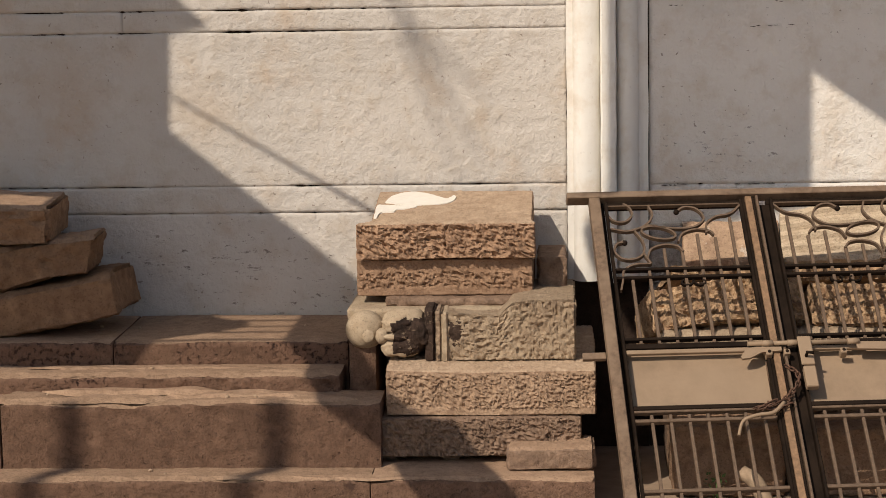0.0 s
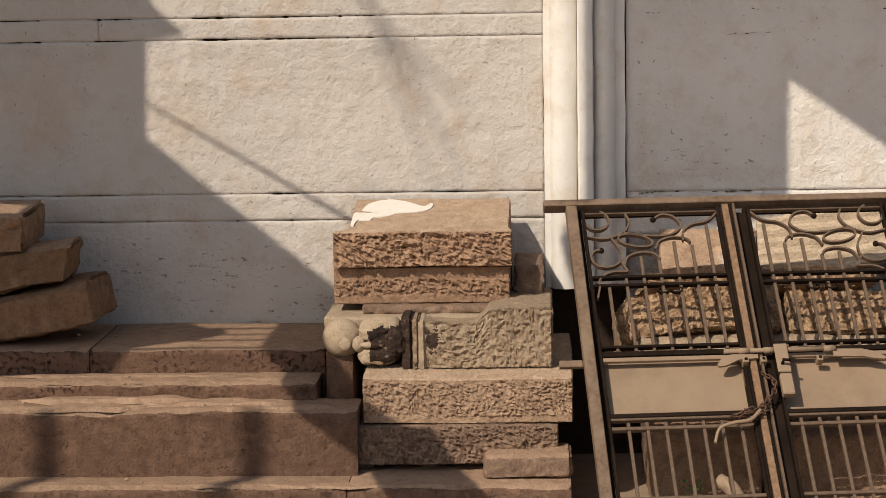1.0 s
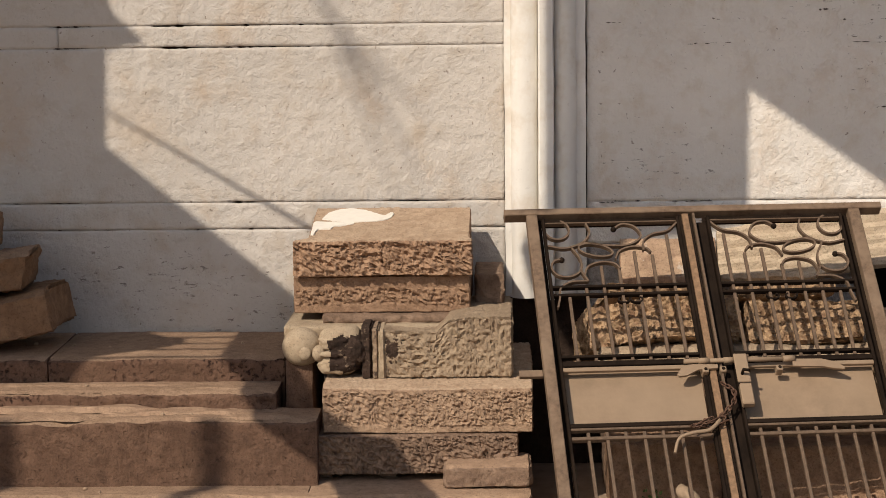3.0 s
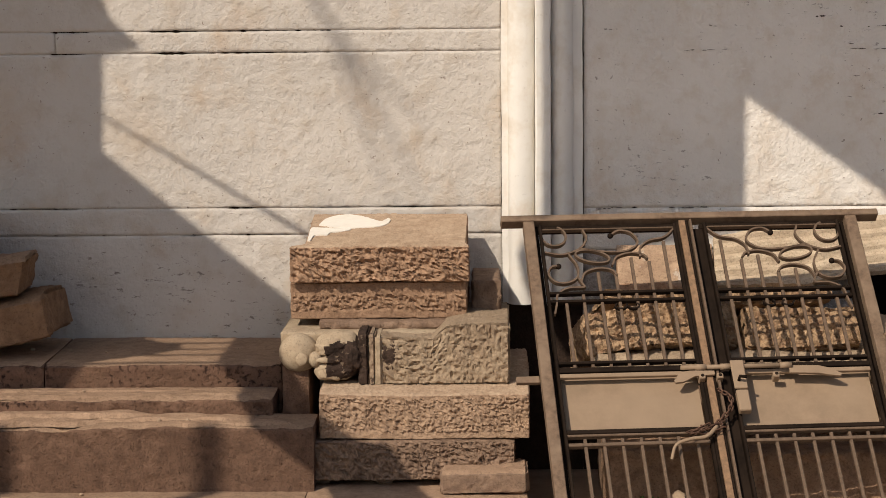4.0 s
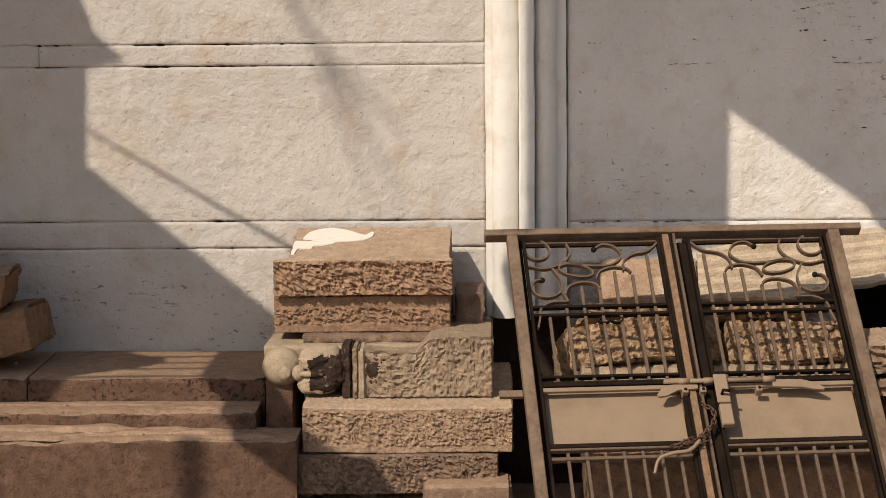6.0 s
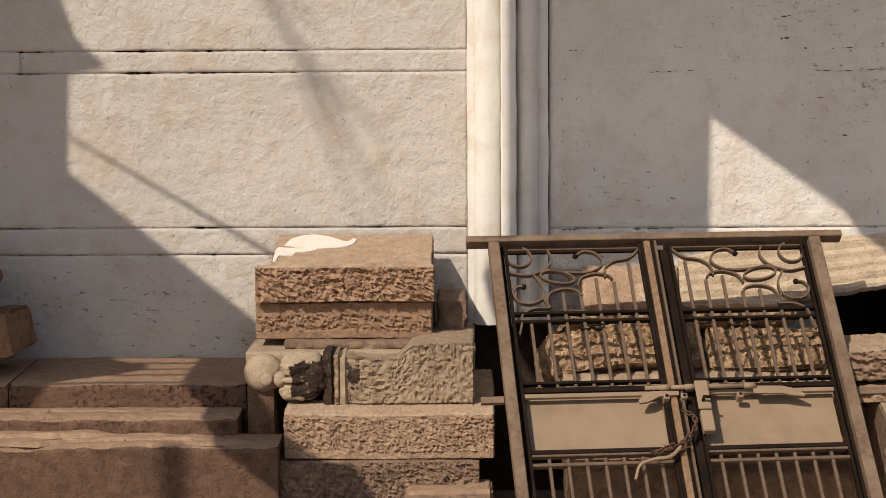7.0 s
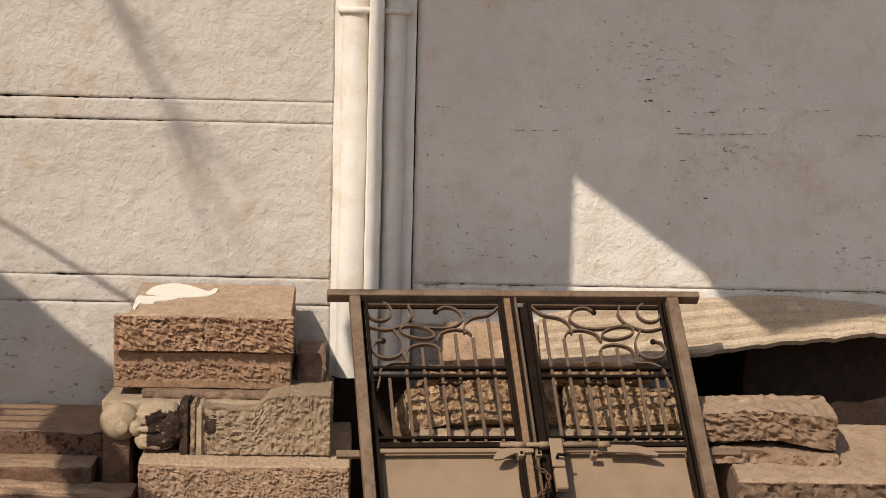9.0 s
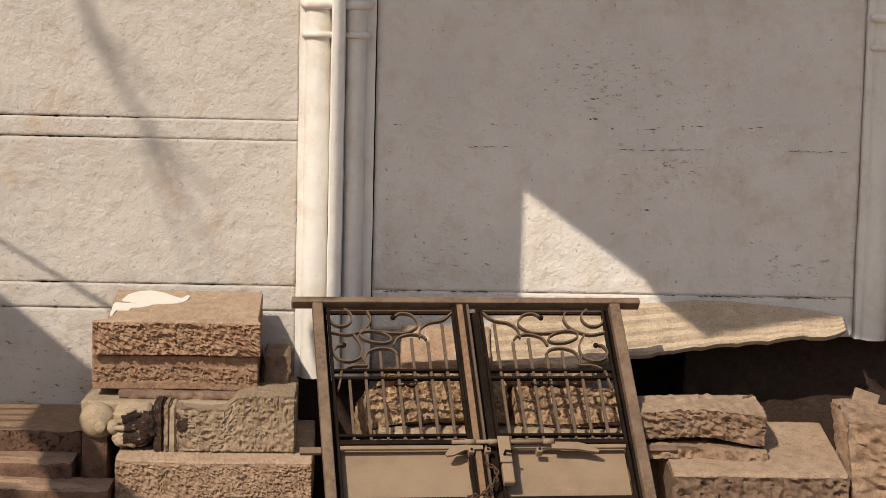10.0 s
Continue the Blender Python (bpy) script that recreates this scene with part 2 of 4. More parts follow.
def grid_box(sx, sy, sz, step):
    """A box round the middle of its base front: points and quads, finely divided."""
    n = [max(2, min(220, round(s / t))) for s, t in ((sx, step), (sy, step * 2.2), (sz, step))]
    index, pts, quads = {}, [], []

    def vert(i, j, k):
        key = (i, j, k)
        if key not in index:
            index[key] = len(pts)
            pts.append([i / n[0], j / n[1], k / n[2]])
        return index[key]
    for a, b, c in ((0, 1, 2), (1, 2, 0), (2, 0, 1)):
        for side in (0, n[c]):
            for i in range(n[a]):
                for j in range(n[b]):
                    q = []
                    for di, dj in ((0, 0), (1, 0), (1, 1), (0, 1)):
                        t = [0, 0, 0]
                        t[a], t[b], t[c] = i + di, j + dj, side
                        q.append(vert(*t))
                    quads.append(q if side else q[::-1])
    return np.array(pts), quads


def stone(name, x0, x1, y0, y1, z0, z1, material, parent=None, step=0.012, front=0.006, other=0.003, edge=0.012, scale=28.0,
          top_rise=0.0, lip=0.0, taper=(0, 0), seed=0, m=None, wave=0.0, chip=0.0, smooth=False, top=None, strata=(1, 1, 1), warp=0.004, tight=False, band=0.0, inset=(0, 0), patchy=0.0):
    """A dressed or broken stone block. y0 is its front. front/other: how rough the front and the other faces are; top_rise: how much
    higher its top is at the back; lip: height of a smooth band along its foot; chip: how far its long edges are eaten away;
    band: height of a smooth band along its top; inset: how far its ends step in behind the broken front."""
    sx, sy, sz = x1 - x0, y1 - y0, z1 - z0
    u, quads = grid_box(sx, sy, sz, step)
    off = Vector((seed * 7.31, seed * 3.17, seed * 5.77))
    out = []
    for a, b, c in u.tolist():
        p = Vector((x0 + a * sx, y0 + b * sy, z0 + c * sz))
        d = Vector(((a > 0.999) - (a < 0.001), (b > 0.999) - (b < 0.001), (c > 0.999) - (c < 0.001)))
        k = abs(d.x) + abs(d.y) + abs(d.z)
        q = p + off
        p += noise.noise_vector(q * 2.6) * warp
        q = Vector((q.x * strata[0], q.y * strata[1], q.z * strata[2]))
        rough = noise.turbulence(q * scale, 3, True) - 0.5
        if d.y < 0:
            most = 0.40 / step
            k3 = Vector((q.x + 0.55 * q.z, q.y, q.z)) + noise.noise_vector(q * 11) * 0.02
            rough = 0.85 - 0.9 * abs(noise.noise(k3 * min(most, scale * 0.6))) - 1.3 * abs(noise.noise((k3 + Vector((3, 5, 7))) * min(most, scale * 1.2))) - 1.15 * abs(noise.noise((k3 + Vector((8, 2, 1))) * min(most, scale * 2.4)))
        low = noise.noise(q * 5.0)
        amp = front if d.y < 0 else other
        if lip and c * sz < lip and d.y < 0:
            amp = other * 0.5
            rough += 0.4
        if band and (1 - c) * sz < band and d.y < 0:
            amp = other * 0.7
        if k >= 2 and tight and d.x and not (d.y and d.z):
            e = 0.003
            p -= d * e * 0.5
            amp *= 0.3
        elif k >= 2:
            e = edge * (0.55 + 0.9 * abs(noise.noise(q * 14)) + chip * max(0, noise.noise(q * 6 + Vector((9, 1, 4)))) * 4 + chip * 1.6 * abs(noise.noise(q * 33)))
            p -= d * e * 0.5
            amp *= 0.6
        if patchy and d.y < 0:
            amp *= 0.35 + patchy * min(1.0, max(0.0, 1.4 * noise.noise(Vector((q.x * 2.6, 0, q.z * 1.5))) + 0.25))
        dn = d.normalized() if d.length else d
        p += dn * (rough * amp * 2 + low * amp * 1.2)
        p.z += top_rise * b * c
        p.x += taper[0] * c * (a - 0.5)
        back = min(1.0, max(0.0, (b * sy - 0.015) / 0.03))
        p.x += (inset[0] * (1 - a) - inset[1] * a) * back
        p.z += wave * noise.noise(Vector((p.x * 2.2, p.y * 2.2, seed))) * c
        out.append(p)
    me = bpy.data.meshes.new(name)
    me.from_pydata(out, [], quads)
    me.materials.append(material)
    # paler material on upward faces, putting their extra light into the colour
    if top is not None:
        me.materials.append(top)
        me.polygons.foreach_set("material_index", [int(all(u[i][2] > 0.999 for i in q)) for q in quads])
    me.shade_smooth()
    me.set_sharp_from_angle(angle=radians(62))
    ob = new(name, me)
    if m is not None:
        ob.matrix_world = m
    if parent is not None:
        ob.parent = parent
    return ob


def tube(bm, pts, r, seg=8, mat=0, taper=None):
    """A round rod through the points."""
    pts = [Vector(p) for p in pts]
    rings = []
    up = Vector((0.3, 0.2, 0.93))
    for i, p in enumerate(pts):
        d = (pts[min(i + 1, len(pts) - 1)] - pts[max(i - 1, 0)]).normalized()
        s = d.cross(up)
        if s.length < 0.05:
            s = d.cross(Vector((1, 0, 0)))
        s.normalize()
        w = d.cross(s)
        rr = r if taper is None else r + (taper - r) * i / (len(pts) - 1)
        rings.append([bm.verts.new(p + rr * (math.cos(t) * s + math.sin(t) * w)) for t in (2 * math.pi * j / seg for j in range(seg))])
    for a, b in zip(rings, rings[1:]):
        for j in range(seg):
            f = bm.faces.new((a[j], a[(j + 1) % seg], b[(j + 1) % seg], b[j]))
            f.material_index, f.smooth = mat, True
    for ring in (rings[0][::-1], rings[-1]):
        bm.faces.new(ring).material_index = mat


def strip(bm, pts, width, depth, mat=0):
    """A flat iron bent along points in the gate's plane (x, z), its width standing out of the plane."""
    pts = [Vector((p[0], 0, p[1])) for p in pts]
    rows = []
    for i, p in enumerate(pts):
        d = (pts[min(i + 1, len(pts) - 1)] - pts[max(i - 1, 0)]).normalized()
        s = Vector((-d.z, 0, d.x)) * width / 2
        rows.append([bm.verts.new(p + s + Vector((0, y, 0))) for y in (-depth / 2, depth / 2)] + [bm.verts.new(p - s + Vector((0, y, 0))) for y in (depth / 2, -depth / 2)])
    for a, b in zip(rows, rows[1:]):
        for j in range(4):
            bm.faces.new((a[j], a[(j + 1) % 4], b[(j + 1) % 4], b[j])).material_index = mat
    bm.faces.new(rows[0][::-1])
    bm.faces.new(rows[-1])


def curve_pts(ctrl, n=8):
    """A smooth line through the points (Catmull-Rom)."""
    c = [Vector(p).to_3d() for p in ctrl]
    c = [2 * c[0] - c[1]] + c + [2 * c[-1] - c[-2]]
    out = []
    for i in range(1, len(c) - 2):
        for j in range(n):
            t = j / n
            a, b, d, e = c[i - 1], c[i], c[i + 1], c[i + 2]
            out.append(0.5 * ((2 * b) + (d - a) * t + (2 * a - 5 * b + 4 * d - e) * t * t + (3 * b - a - 3 * d + e) * t ** 3))
    return out + [c[-2]]


# ---- the large structure ----
bm = bmesh.new()
bmesh.ops.create_grid(bm, x_segments=60, y_segments=60, size=150)
for v in bm.verts:
    v.co.z = 0.0
ground = part("ground", bm, DUST)
ground.location = (0, -149.5, 0)
tagged(ground, "dusty bare earth ground", "ground", kind="structure")

# wall: a core with painted stone courses in front, joints recessed
COURSES = [0.0, 0.56, 1.006, 1.118, 1.757, 1.846, 2.42, 2.52, 3.3, 4.2]
bm = bmesh.new()
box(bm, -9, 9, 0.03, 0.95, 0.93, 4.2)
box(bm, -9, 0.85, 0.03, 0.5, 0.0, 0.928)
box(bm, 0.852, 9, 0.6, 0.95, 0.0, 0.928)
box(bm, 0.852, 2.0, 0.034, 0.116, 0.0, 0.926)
# the core's dark colour paints shade into the low recess
wall = part("wall_back", bm, SHADESTONE)
tagged(wall, "tall limewashed stone wall laid in wide and narrow courses", "wall", kind="structure")


def wall_stone(x0, x1, z0, z1, material, amp, seed, step=0.014, sunk=0.0022, gap=0.10):
    """One painted stone of the wall, its face uneven, its rim rounded and a little ragged."""
    nx, nz = max(4, round((x1 - x0) / step)), max(3, round((z1 - z0) / step))
    vs, qs = [], []
    for j in range(nz + 1):
        for i in range(nx + 1):
            x, z = x0 + (x1 - x0) * i / nx, z0 + (z1 - z0) * j / nz
            q = Vector((x, z, seed * 3.3))
            y = -amp * (noise.noise(q * 3) * 1.0 + noise.noise(q * 9) * 0.7 + abs(noise.noise(q * 22)) * 0.8 + noise.noise(q * 45) * 0.35)
            hold = max(0.0, noise.noise(Vector((x * 5, z * 2, 3.1))) + gap)
            g = hold * 0.005
            rag = max(0, noise.noise(q * 40)) * 0.006 * (hold > 0)
            dip = sunk * min(1.0, hold * 4)
            if j in (0, nz):
                z += (g + rag) * (1 if j == 0 else -1)
                y += dip
            if i in (0, nx):
                x += (g + rag * 0.5) * (1 if i == 0 else -1)
                y += dip
            vs.append((x, y, z))
    w = nx + 1
    for j in range(nz):
        for i in range(nx):
            qs.append((j * w + i, j * w + i + 1, (j + 1) * w + i + 1, (j + 1) * w + i))
    rim = [i for i in range(w)] + [j * w + nx for j in range(1, nz + 1)] + [nz * w + i for i in range(nx - 1, -1, -1)] + [j * w for j in range(nz - 1, 0, -1)]
    base = len(vs)
    for r in rim:
        vs.append((vs[r][0], 0.032, vs[r][2]))
    for a in range(len(rim)):
        b = (a + 1) % len(rim)
        qs.append((rim[b], rim[a], base + a, base + b))
    me = bpy.data.meshes.new("wall_stone")
    me.from_pydata(vs, [], qs)
    me.materials.append(material)
    me.shade_smooth()
    ob = new("wall_stone", me)
    ob.parent = wall


for z0, z1 in zip(COURSES, COURSES[1:]):
    cuts = [-9, -4.2, -1.31, 0.515] if z0 == 1.757 else [-9, -2.6, 0.515]
    for x0, x1 in zip(cuts, cuts[1:]):
        if x1 > -3:
            wall_stone(max(x0, -4.2), x1, z0, z1, LIMEWASH, 0.0032, 5)
for x0, x1 in ((0.852, 3.002), (3.345, 5.5)):
    for z0, z1 in ((0.935, 1.108), (1.108, 2.62), (2.62, 4.2)):
        wall_stone(x0, x1, z0, z1, LIMEWASH_SMOOTH, 0.0018, 8, 0.016, 0.0018, -0.15)


def crack(x0, x1, z, seed, thick=0.005):
    """A broken dark stretch of a joint that shows through the limewash."""
    rnd = random.Random(seed)
    bm = bmesh.new()
    x = x0
    while x < x1:
        w, h = rnd.uniform(0.008, 0.035), thick * rnd.uniform(0.3, 1.0)
        zc = z + rnd.uniform(-0.003, 0.003)
        n = 6
        up = [(x + w * i / n, zc + h * rnd.uniform(0.2, 0.6) * math.sin(math.pi * (i + 0.3) / (n + 0.6))) for i in range(n + 1)]
        dn = [(px, zc - h * rnd.uniform(0.2, 0.6) * math.sin(math.pi * (i + 0.3) / (n + 0.6))) for i, (px, _) in enumerate(up)]
        ring = [bm.verts.new((px, -0.0045, pz)) for px, pz in up] + [bm.verts.new((px, -0.0045, pz)) for px, pz in dn[::-1]]
        low = [bm.verts.new((v.co.x, 0.004, v.co.z)) for v in ring]
        bm.faces.new(ring)
        for i in range(len(ring)):
            j = (i + 1) % len(ring)
            bm.faces.new((ring[j], ring[i], low[i], low[j]))
        x += w + rnd.choice((0.001, 0.004, 0.012, 0.03))
    bmesh.ops.recalc_face_normals(bm, faces=bm.faces)
    part("crack", bm, CRACK, wall)


for k, (x0, x1, z) in enumerate(((1.26, 1.44, 1.752), (0.93, 1.0, 1.84), (1.93, 2.08, 1.752), (2.0, 2.06, 1.842), (2.12, 2.3, 1.756), (1.36, 1.39, 1.85), (2.5, 2.54, 1.86), (2.68, 2.92, 1.76),
                                 (2.2, 2.3, 1.86), (2.15, 2.2, 1.11), (2.3, 2.6, 1.107), (2.7, 2.95, 1.106), (0.9, 1.0, 1.107), (1.2, 1.34, 1.108))):
    crack(x0, x1, z, 300 + k)
for k in range(7):
    x, z = 1.72 + 0.05 * k + 0.03 * math.sin(k * 2.3), 2.12 - 0.1 * k + 0.05 * math.sin(k * 5.1)
    crack(x, x + 0.03, z, 340 + k, 0.011)


# wall foot behind the gate, its shade put into the darker material
wall_stone(0.847, 2.0, 0.3, 0.934, SHADED_FOOT, 0.002, 37, 0.03)


def pilaster(name, x, z0):
    """A moulded pilaster: fillet, roll, middle fillet, roll, fillet, with two rings high up."""
    prof = [(0.0, 0.03), (0.0, -0.030), (0.025, -0.034)]
    for i in range(15):
        t = math.pi * i / 14
        prof.append((0.081 - 0.055 * math.cos(t), -0.036 - 0.052 * math.sin(t)))
    prof += [(0.137, -0.112), (0.142, -0.118), (0.194, -0.118), (0.199, -0.112)]
    for i in range(15):
        t = math.pi * i / 14
        prof.append((0.246 - 0.046 * math.cos(t), -0.036 - 0.050 * math.sin(t)))
    prof += [(0.294, -0.034), (0.331, -0.030), (0.331, 0.03)]
    bm = bmesh.new()
    rows = []
    zs = [z0 + 0.05 * i for i in range(int((4.2 - z0) / 0.05) + 1)]
    for z in zs:
        row = []
        for px, py in prof:
            q = Vector((px * 3 + x, py * 3, z))
            wob = 0.0028 * noise.noise(q * 6) + 0.0014 * noise.noise(q * 25)
            row.append(bm.verts.new((x + px + wob, py + wob * 1.2, z)))
        rows.append(row)
    for a, b in zip(rows, rows[1:]):
        for i in range(len(prof) - 1):
            bm.faces.new((a[i], a[i + 1], b[i + 1], b[i]))
    bm.faces.new(rows[0][::-1])
    bm.faces.new(rows[-1])
    ob = part(name, bm, PILASTER_WHITE, smooth=True)
    ob.data.set_sharp_from_angle(angle=radians(38))
    tagged(ob, "white limewashed stone pilaster with two rounded rolls", "pilaster", kind="structure")
    for cx, r in ((0.081, 0.060), (0.246, 0.055)):
        for z, h in ((2.225, 0.014), (2.355, 0.020), (2.50, 0.014)):
            bm = bmesh.new()
            tube(bm, [(x + cx + r * 1.0 * math.cos(t), -0.036 - (r - 0.002) * math.sin(t), z) for t in (math.pi * i / 10 for i in range(11))], h, 8)
            part("ring", bm, PILASTER_WHITE, ob, smooth=True)
    return ob


pilaster("pilaster_1", 0.515, 0.72)
pilaster("pilaster_2", 3.008, 0.93)

# plinth under the second bay, its shade painted into the dark brown
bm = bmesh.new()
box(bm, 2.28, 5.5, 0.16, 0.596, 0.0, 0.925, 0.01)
tagged(part("plinth", bm, SHADESTONE), "dark brown stone plinth, its shade painted in", "plinth", kind="structure")

# steps
steps = thing("steps", label="broad worn reddish stone steps against the wall", category="steps", kind="structure")


# Dark fronts and pale treads: part of the light's difference is in the colours.
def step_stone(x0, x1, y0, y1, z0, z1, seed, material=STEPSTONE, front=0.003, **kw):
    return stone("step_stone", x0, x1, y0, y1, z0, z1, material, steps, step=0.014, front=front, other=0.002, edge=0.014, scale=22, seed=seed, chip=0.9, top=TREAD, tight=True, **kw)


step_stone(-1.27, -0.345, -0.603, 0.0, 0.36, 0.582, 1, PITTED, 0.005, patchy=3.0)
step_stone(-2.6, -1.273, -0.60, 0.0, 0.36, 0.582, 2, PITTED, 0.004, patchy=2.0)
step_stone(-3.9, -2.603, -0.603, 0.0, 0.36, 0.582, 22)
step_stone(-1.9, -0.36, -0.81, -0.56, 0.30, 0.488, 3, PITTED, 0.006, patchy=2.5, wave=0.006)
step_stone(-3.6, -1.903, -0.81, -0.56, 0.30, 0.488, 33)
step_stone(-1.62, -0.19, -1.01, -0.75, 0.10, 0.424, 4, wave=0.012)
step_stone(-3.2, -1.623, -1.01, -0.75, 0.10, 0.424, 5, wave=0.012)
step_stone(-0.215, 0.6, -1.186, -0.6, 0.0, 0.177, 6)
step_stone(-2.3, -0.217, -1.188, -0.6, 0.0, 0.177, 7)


def flake(x0, x1, y0, y1, z, high, seed):
    """A thin layer of the tread that has not yet scaled off, with a ragged rim."""
    n, w = 60, 5
    vs, qs = [], []
    for i in range(n + 1):
        a = i / n
        x = x0 + (x1 - x0) * a
        thin = min(1.0, 6 * a, 6 * (1 - a))
        f = y0 + 0.03 * noise.noise(Vector((x * 7, seed, 0))) + 0.012 * noise.noise(Vector((x * 31, seed, 4)))
        b = y1 + 0.03 * noise.noise(Vector((x * 6, seed, 9)))
        mid = (f + b) / 2
        f, b = mid + (f - mid) * thin, mid + (b - mid) * thin
        for j in range(w + 1):
            c = j / w
            top = high * (0.6 + 0.5 * noise.noise(Vector((x * 9, c * 2, seed)))) * min(1.0, 0.15 + thin)
            vs.append((x, f + (b - f) * c, z - 0.004 if j in (0, w) else z + top * (1 - 0.35 * c)))
    for i in range(n):
        for j in range(w):
            q = i * (w + 1) + j
            qs.append((q, q + w + 1, q + w + 2, q + 1))
    me = bpy.data.meshes.new("tread_layer")
    me.from_pydata(vs, [], qs)
    me.materials.append(TREAD)
    ob = new("tread_layer", me)
    ob.parent = steps


for k, (x0, x1, y0, y1, z, high) in enumerate(((-1.75, -0.95, -0.99, -0.83, 0.424, 0.020), (-1.05, -0.42, -0.95, -0.80, 0.424, 0.022), (-0.75, -0.28, -0.99, -0.90, 0.424, 0.014), (-1.5, -0.8, -0.90, -0.79, 0.436, 0.018),
                                               (-1.7, -0.9, -0.79, -0.68, 0.488, 0.009), (-0.95, -0.45, -0.76, -0.66, 0.488, 0.008), (-1.6, -0.7, -0.70, -0.62, 0.492, 0.007), (-1.5, -0.3, -1.17, -1.08, 0.177, 0.010), (-0.6, 0.2, -1.18, -1.12, 0.177, 0.008))):
    flake(x0, x1, y0, y1, z, high, 70 + k)
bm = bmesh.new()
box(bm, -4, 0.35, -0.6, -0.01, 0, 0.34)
part("core", bm, SHADESTONE, steps)

# unseen panels added overhead, whose made-up outline shades the wall
CAST_DIST = 3.7


def across(name, outline, holes, label, depth=0.5):
    """An unseen caster, outlined by its shadow on the wall, carried back along the sun's ray."""
    from mathutils.geometry import tessellate_polygon
    loops = [[Vector((x - SUN_K * CAST_DIST, z + SUN_M * CAST_DIST, 0)) for x, z in ring] for ring in (outline, *holes)]
    flat = [p for ring in loops for p in ring]
    bm = bmesh.new()
    front = [bm.verts.new((p.x, -CAST_DIST, p.y)) for p in flat]
    back = [bm.verts.new((p.x - SUN_K * depth, -CAST_DIST - depth, p.y + SUN_M * depth)) for p in flat]
    for a, b, c in tessellate_polygon(loops):
        bm.faces.new((front[a], front[b], front[c]))
        bm.faces.new((back[c], back[b], back[a]))
    k = 0
    for ring in loops:
        n = len(ring)
        for i in range(n):
            j = (i + 1) % n
            bm.faces.new((front[k + i], back[k + i], back[k + j], front[k + j]))
        k += n
    bmesh.ops.recalc_face_normals(bm, faces=bm.faces)
    ob = part(name, bm, CASTER_MAT)
    return tagged(ob, label, "house", kind="structure")


FOOT = -SUN_M * CAST_DIST


def shade(x, y, z):
    """Where the sun's ray through a point in front of the wall meets the wall."""
    return (x - SUN_K * y, z + SUN_M * y)


def slit(y0, y1, xa, xb, xc, xd, z=0.582):
    return [shade(xa, y0, z), shade(xb, y0, z), shade(xd, y1, z), shade(xc, y1, z)]


# made-up outline with openings, so strips of sun reach the top tread
across("shade_caster_1", [(-9, 7), (-1.3, 7), (-1.15, 2.1), (-1.08, 1.9), (-0.95, 1.78), (-1.113, 1.745), (-1.127, 1.355), (-0.347, 0.713), shade(-0.33, -0.3, 0.76), shade(-0.36, -0.60, 0.72), shade(-0.31, -0.75, 0.60), shade(-0.2, -0.88, 0.45),
                         shade(-0.02, -0.95, 0.355), shade(0.08, -0.95, 0.345), shade(0.20, -0.95, 0.17), shade(0.38, -1.19, 0.05), shade(0.5, -1.2, -0.3), (1.3, FOOT), (1.1, FOOT), shade(0.05, -1.2, 0.0),
                         shade(-0.2, -1.01, 0.25), shade(-0.43, -1.01, 0.43), shade(-0.50, -0.80, 0.488), shade(-0.50, -0.62, 0.488), shade(-0.60, -0.59, 0.582), shade(-1.10, -0.59, 0.582), shade(-1.20, -0.62, 0.488), (-6.5, -0.32), (-6.5, FOOT), (-9, FOOT)],
       [slit(-0.04, -0.145, -0.97, -0.60, -0.88, -0.60), slit(-0.172, -0.28, -0.80, -0.60, -0.78, -0.60), slit(-0.307, -0.41, -0.80, -0.60, -0.88, -0.60), slit(-0.437, -0.565, -0.94, -0.60, -1.12, -0.60),
        [shade(-2.1, -0.3, 1.125), shade(-1.57, -0.3, 1.125), shade(-1.57, -0.50, 1.125), shade(-2.1, -0.50, 1.125)]],
       "unseen panel added to cast the sloping shade on the left wall")
across("shade_caster_2", [(0.755, 2.8), (0.755, 0.93), (0.67, 0.90), (0.63, 0.84), (0.665, 0.70), (0.715, 0.60), (0.77, 0.50), (0.79, 0.50), (0.79, 0.60), (1.02, 0.60), (1.04, 0.93), (1.46, 1.0), (1.513, 1.0), (1.513, 1.56), (2.07, 1.165), (2.155, 1.04), shade(2.34, -0.098, 0.925), shade(2.95, -0.045, 1.03), (3.03, 0.90), (3.3, 0.70), (4.2, 0.7), (5.7, 0.7), (5.7, FOOT), (6.1, FOOT), (6.1, 1.3), (4.4, 1.3), (4.4, 2.8)], [],
       "unseen panel added to cast the stepped shade on the right bay")


def cast_point(x, z, back=0.0):
    d = CAST_DIST + back
    return (x - SUN_K * d, -d, z + SUN_M * d)


# unseen pole, placed only to cast the thin shadow line on the wall
pole = thing("pole", label="unseen thin pole added to cast a sloping line of shade", category="pole")
bm = bmesh.new()
tube(bm, [cast_point(-1.6, 1.785), cast_point(-0.25, 0.98, -0.6)], 0.0035, 8, 0, 0.010)
part("shaft", bm, OLD_WOOD, pole)
# unseen limbs, shaped from the branch shadows they throw on the wall
bare = thing("tree", label="unseen bare tree limbs added to cast branch shadows", category="tree")
bm = bmesh.new()
